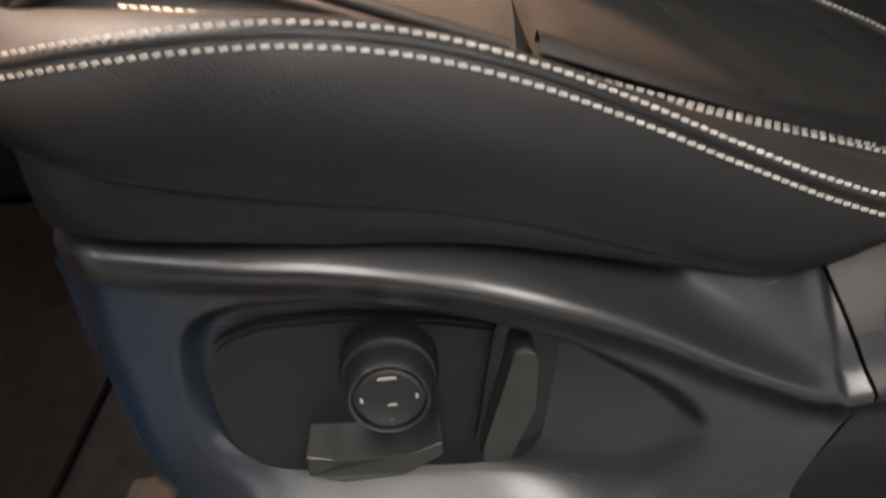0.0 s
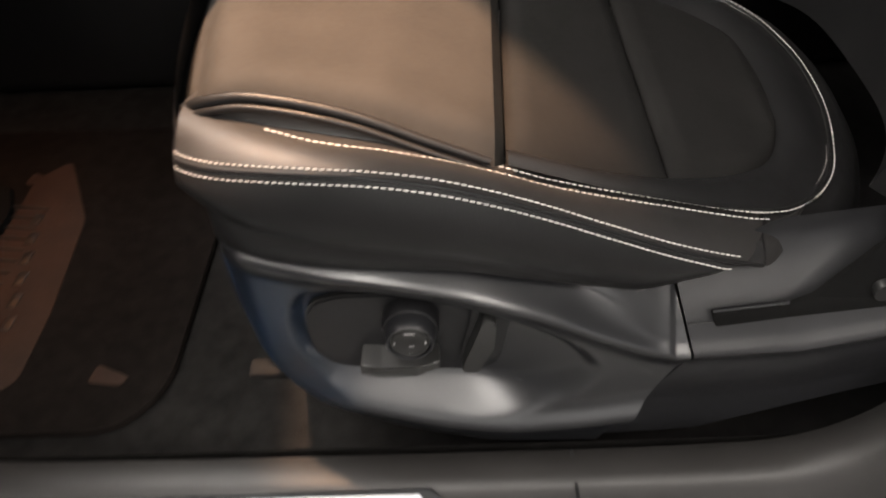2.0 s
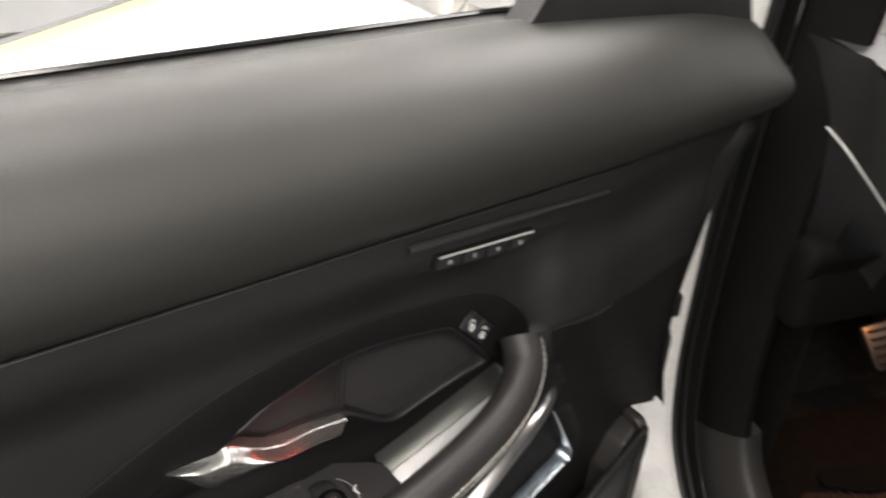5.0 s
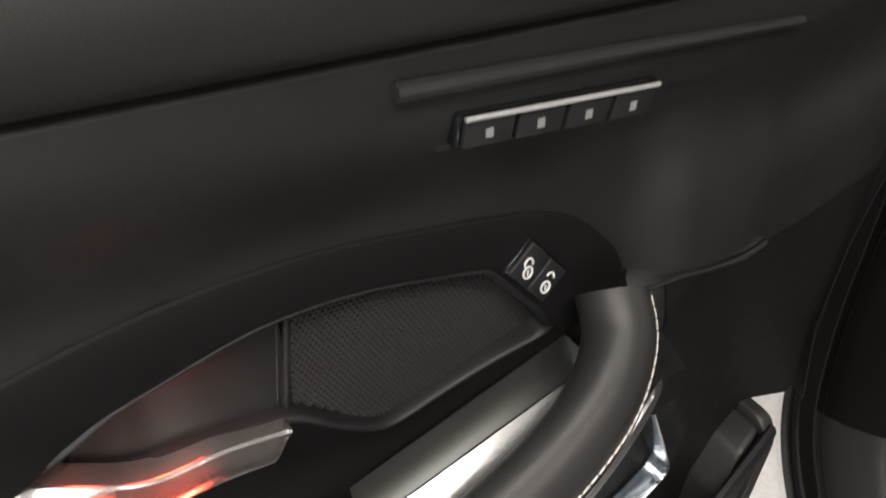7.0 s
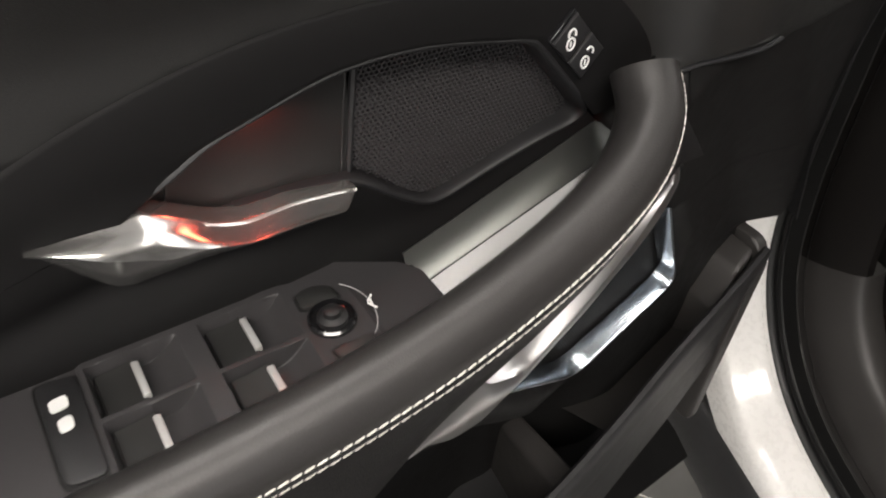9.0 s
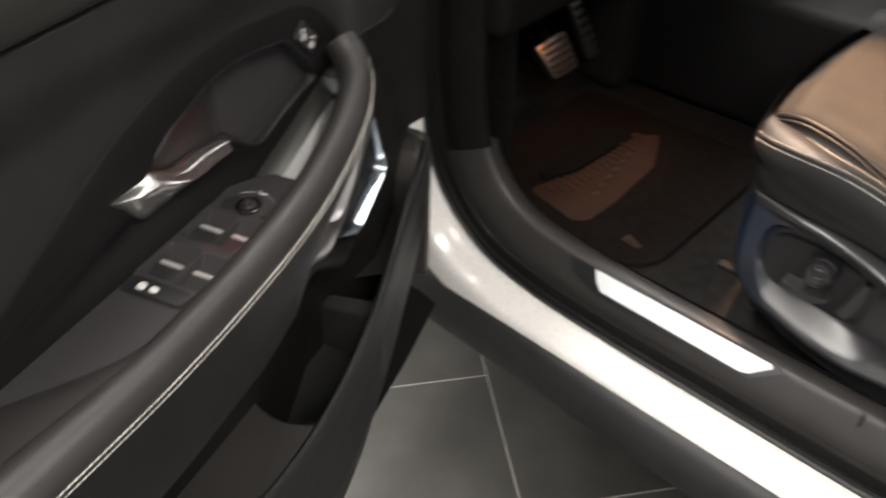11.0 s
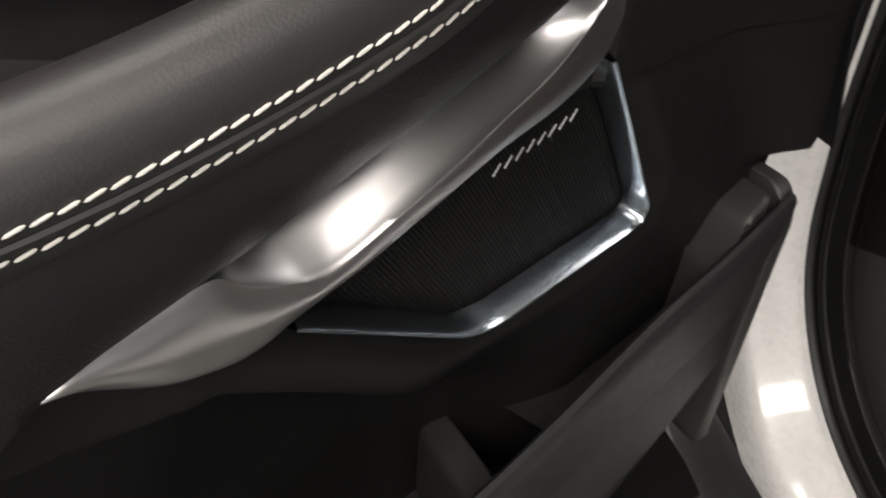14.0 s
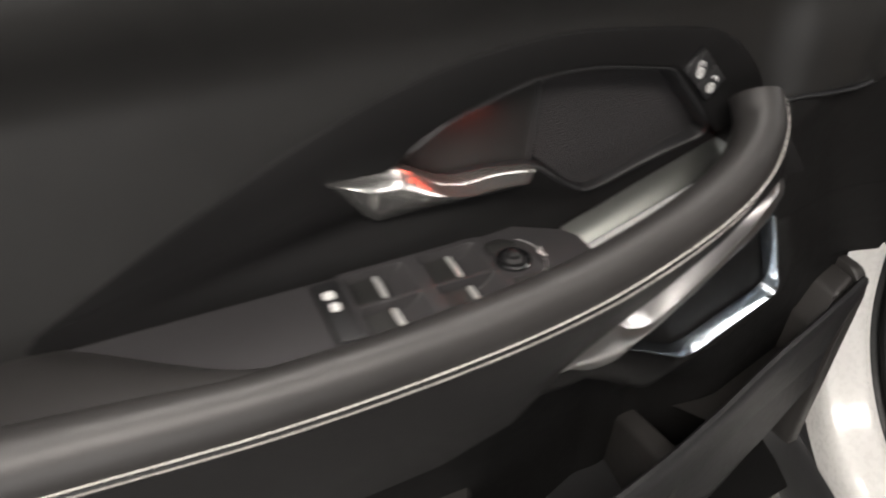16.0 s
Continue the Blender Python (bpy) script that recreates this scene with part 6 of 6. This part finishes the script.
def bezel_h(u, n):
    """Height of the switch bezel: each well is flat under its switch and scooped ahead of it."""
    h = 0.0055 - 0.0012 * (1 - ease(min(u - 0.5585, 0.6845 - u), 0, 0.003))
    for uc, nc in WELLS:
        a, b = u - uc, abs(n - nc)
        if b < 0.0150 and -0.0195 < a < 0.0205:
            d = 0.0110 if a > -0.0035 else 0.0110 * math.sin(math.pi / 2 * (a + 0.0195) / 0.016)
            h -= d * ease(0.0150 - b, 0, 0.0008) * ease(0.0205 - a, 0, 0.0008)
    return h


rows = []
for u in np.linspace(0.5585, 0.6845, 190):
    n0 = lin(u, [0.5585, 0.5640, 0.5700, 0.5900, 0.6845], [0.098, 0.086, 0.079, 0.0735, 0.0700])
    n1 = lin(u, [0.5585, 0.5640, 0.5750, 0.6845], [0.128, 0.137, 0.1425, 0.1480])
    ns = np.linspace(n0, n1, 130)
    rows.append([deck(u, n0 - 0.0008, 0.001)] + [deck(u, n, bezel_h(u, n)) for n in ns] + [deck(u, n1 + 0.0008, 0.001)])
rows.insert(0, [V(p.x - 0.0008, p.y, 1.151) for p in rows[0]])
rows.append([V(p.x + 0.0008, p.y, 1.151) for p in rows[-1]])
swp = part("switch_bezel", loft(rows), ARM_PLASTIC, door, "grey switch bezel with four scooped wells")
for uc, nc in WELLS:
    sw = part("window_switch", loft([[deck(uc + a, nc + b, h) for a, h in ((0.0188, -0.0056), (0.0186, -0.0016), (0.0178, -0.0008), (0.010, -0.0004), (0.004, 0.0006), (0.0016, 0.0016), (0.0006, 0.0008), (0.0010, -0.0056))] for b in (-0.0136, -0.0132, -0.0126, 0.0126, 0.0132, 0.0136)]), SWITCH, swp, "charcoal window switch")
    part("switch_tip", prism(rounded([(uc - 0.0008, nc - 0.0104), (uc + 0.0026, nc - 0.0104), (uc + 0.0026, nc + 0.0104), (uc - 0.0008, nc + 0.0104)], 0.0008, 2), lambda a, b, d: deck(a, b, 0.0002 + d), 0.0032, 0.0006), SILVER, sw, "silver switch tip")
LCH = rounded([(0.702, 0.077), (0.685, 0.079), (0.6845, 0.135), (0.701, 0.133)], 0.005, 3)
part("switch_gap", prism([(0.693 + (a - 0.693) * 1.16, 0.106 + (b - 0.106) * 1.05) for a, b in LCH], deck, 0.0042), RUBBER, door, "black joint round the child lock switch")
lch = part("child_lock_switch", prism(LCH, deck, 0.0058, 0.001), PLASTIC_DARK, door, "black child lock switch")
for a, b, w, h in ((0.6945, 0.0925, 0.0038, 0.0038), (0.6940, 0.1040, 0.0030, 0.0040)):
    part("switch_mark", prism(rounded([(a - w, b - h), (a + w, b - h * 0.8), (a + w, b + h), (a - w, b + h * 0.8)], 0.002, 2), deck, 0.0066), WHITE_MARK, lch, "white printed symbol")
mj = part("mirror_control", disc([(0.0118, 0.004), (0.0116, 0.0075), (0.0105, 0.0085), (0.0095, 0.006)], deck(0.577, 0.107, 0), V(0, 0.02, 1).normalized(), 28), GLOSS, door, "round black mirror control")
part("mirror_stick", disc([(0.0075, 0.004), (0.0072, 0.0085), (0.0045, 0.010), (0.004, 0.0125), (0.002, 0.0135)], deck(0.577, 0.107, 0), V(0, 0.02, 1).normalized(), 20), PLASTIC_DARK, mj)
for poly in ([(0.587, 0.0955), (0.5865, 0.085), (0.578, 0.0830), (0.5695, 0.0865), (0.5675, 0.0962)], [(0.5855, 0.1235), (0.583, 0.1350), (0.575, 0.1335), (0.5665, 0.1295), (0.5655, 0.1245)]):
    c = (sum(p[0] for p in poly) / 5, sum(p[1] for p in poly) / 5)
    part("button_gap", prism(rounded([(c[0] + (a - c[0]) * 1.14, c[1] + (b - c[1]) * 1.14) for a, b in poly], 0.003, 3), deck, 0.0059), RUBBER, swp, "black joint round the button")
    part("fold_button", prism(rounded(poly, 0.003, 3), deck, 0.0072, 0.0008), SWITCH, swp, "grey mirror fold button")
part("mirror_mark", tube([deck(0.577 - 0.0235 * math.cos(t) * 0.86, 0.107 + 0.0235 * math.sin(t), 0.0066) for t in np.linspace(-0.9, 0.9, 14)], 0.00035, 5), GREY_MARK, swp, "white mirror symbol")
for k in range(3):
    part("mirror_mark", tube([deck(0.5545 + 0.002 * k, 0.103 + 0.002 * k, 0.0068), deck(0.558 - 0.001 * k, 0.106 + 0.003 * k, 0.0068)], 0.0006, 5), WHITE_MARK, swp)


# ---- floor tiles, rows across the showroom ----
TA, TB = Vector((0.787, -0.617, 0)), Vector((0.617, 0.787, 0))
ORG = Vector((-0.445, 0.505, 0))
TW, TL = 0.397, 0.795


def tile_mesh():
    bm = box(0.0018, TL - 0.0018, 0.0018, TW - 0.0018, -0.02, 0.0, 0.0008, 1)
    me = bpy.data.meshes.new("floor_tile")
    bm.to_mesh(me)
    bm.free()
    me.materials.append(TILE)
    return me


TM = tile_mesh()
far = bmesh.new()
turn = Matrix((TA, TB, Vector((0, 0, 1)))).transposed().to_4x4()
for i in range(-14, 14):
    for j in range(-26, 26):
        off = 0.0 if j % 2 else TL * 0.5
        p = ORG + TA * (i * TL + off) + TB * (j * TW)
        if not (-6.6 < p.x < 6.4 and -6.6 < p.y < 6.4):
            continue
        m = Matrix.Translation(p + Vector((0, 0, 0.0008 * noise.noise(p * 3)))) @ turn
        if -2.3 < p.x < 0.9 and -1.6 < p.y < 1.3:
            o = new("floor_tile", TM)
            o.parent = floor
            o.matrix_basis = m
        else:
            b = box(0.0018, TL - 0.0018, 0.0018, TW - 0.0018, -0.003, 0.0)
            bmesh.ops.transform(b, matrix=m, verts=b.verts)
            me = bpy.data.meshes.new("joint")
            b.to_mesh(me)
            b.free()
            far.from_mesh(me)
            bpy.data.meshes.remove(me)
part("far_floor_tiles", far, TILE, floor, "grey stone tiles further off", smooth=False, kind="stuff")
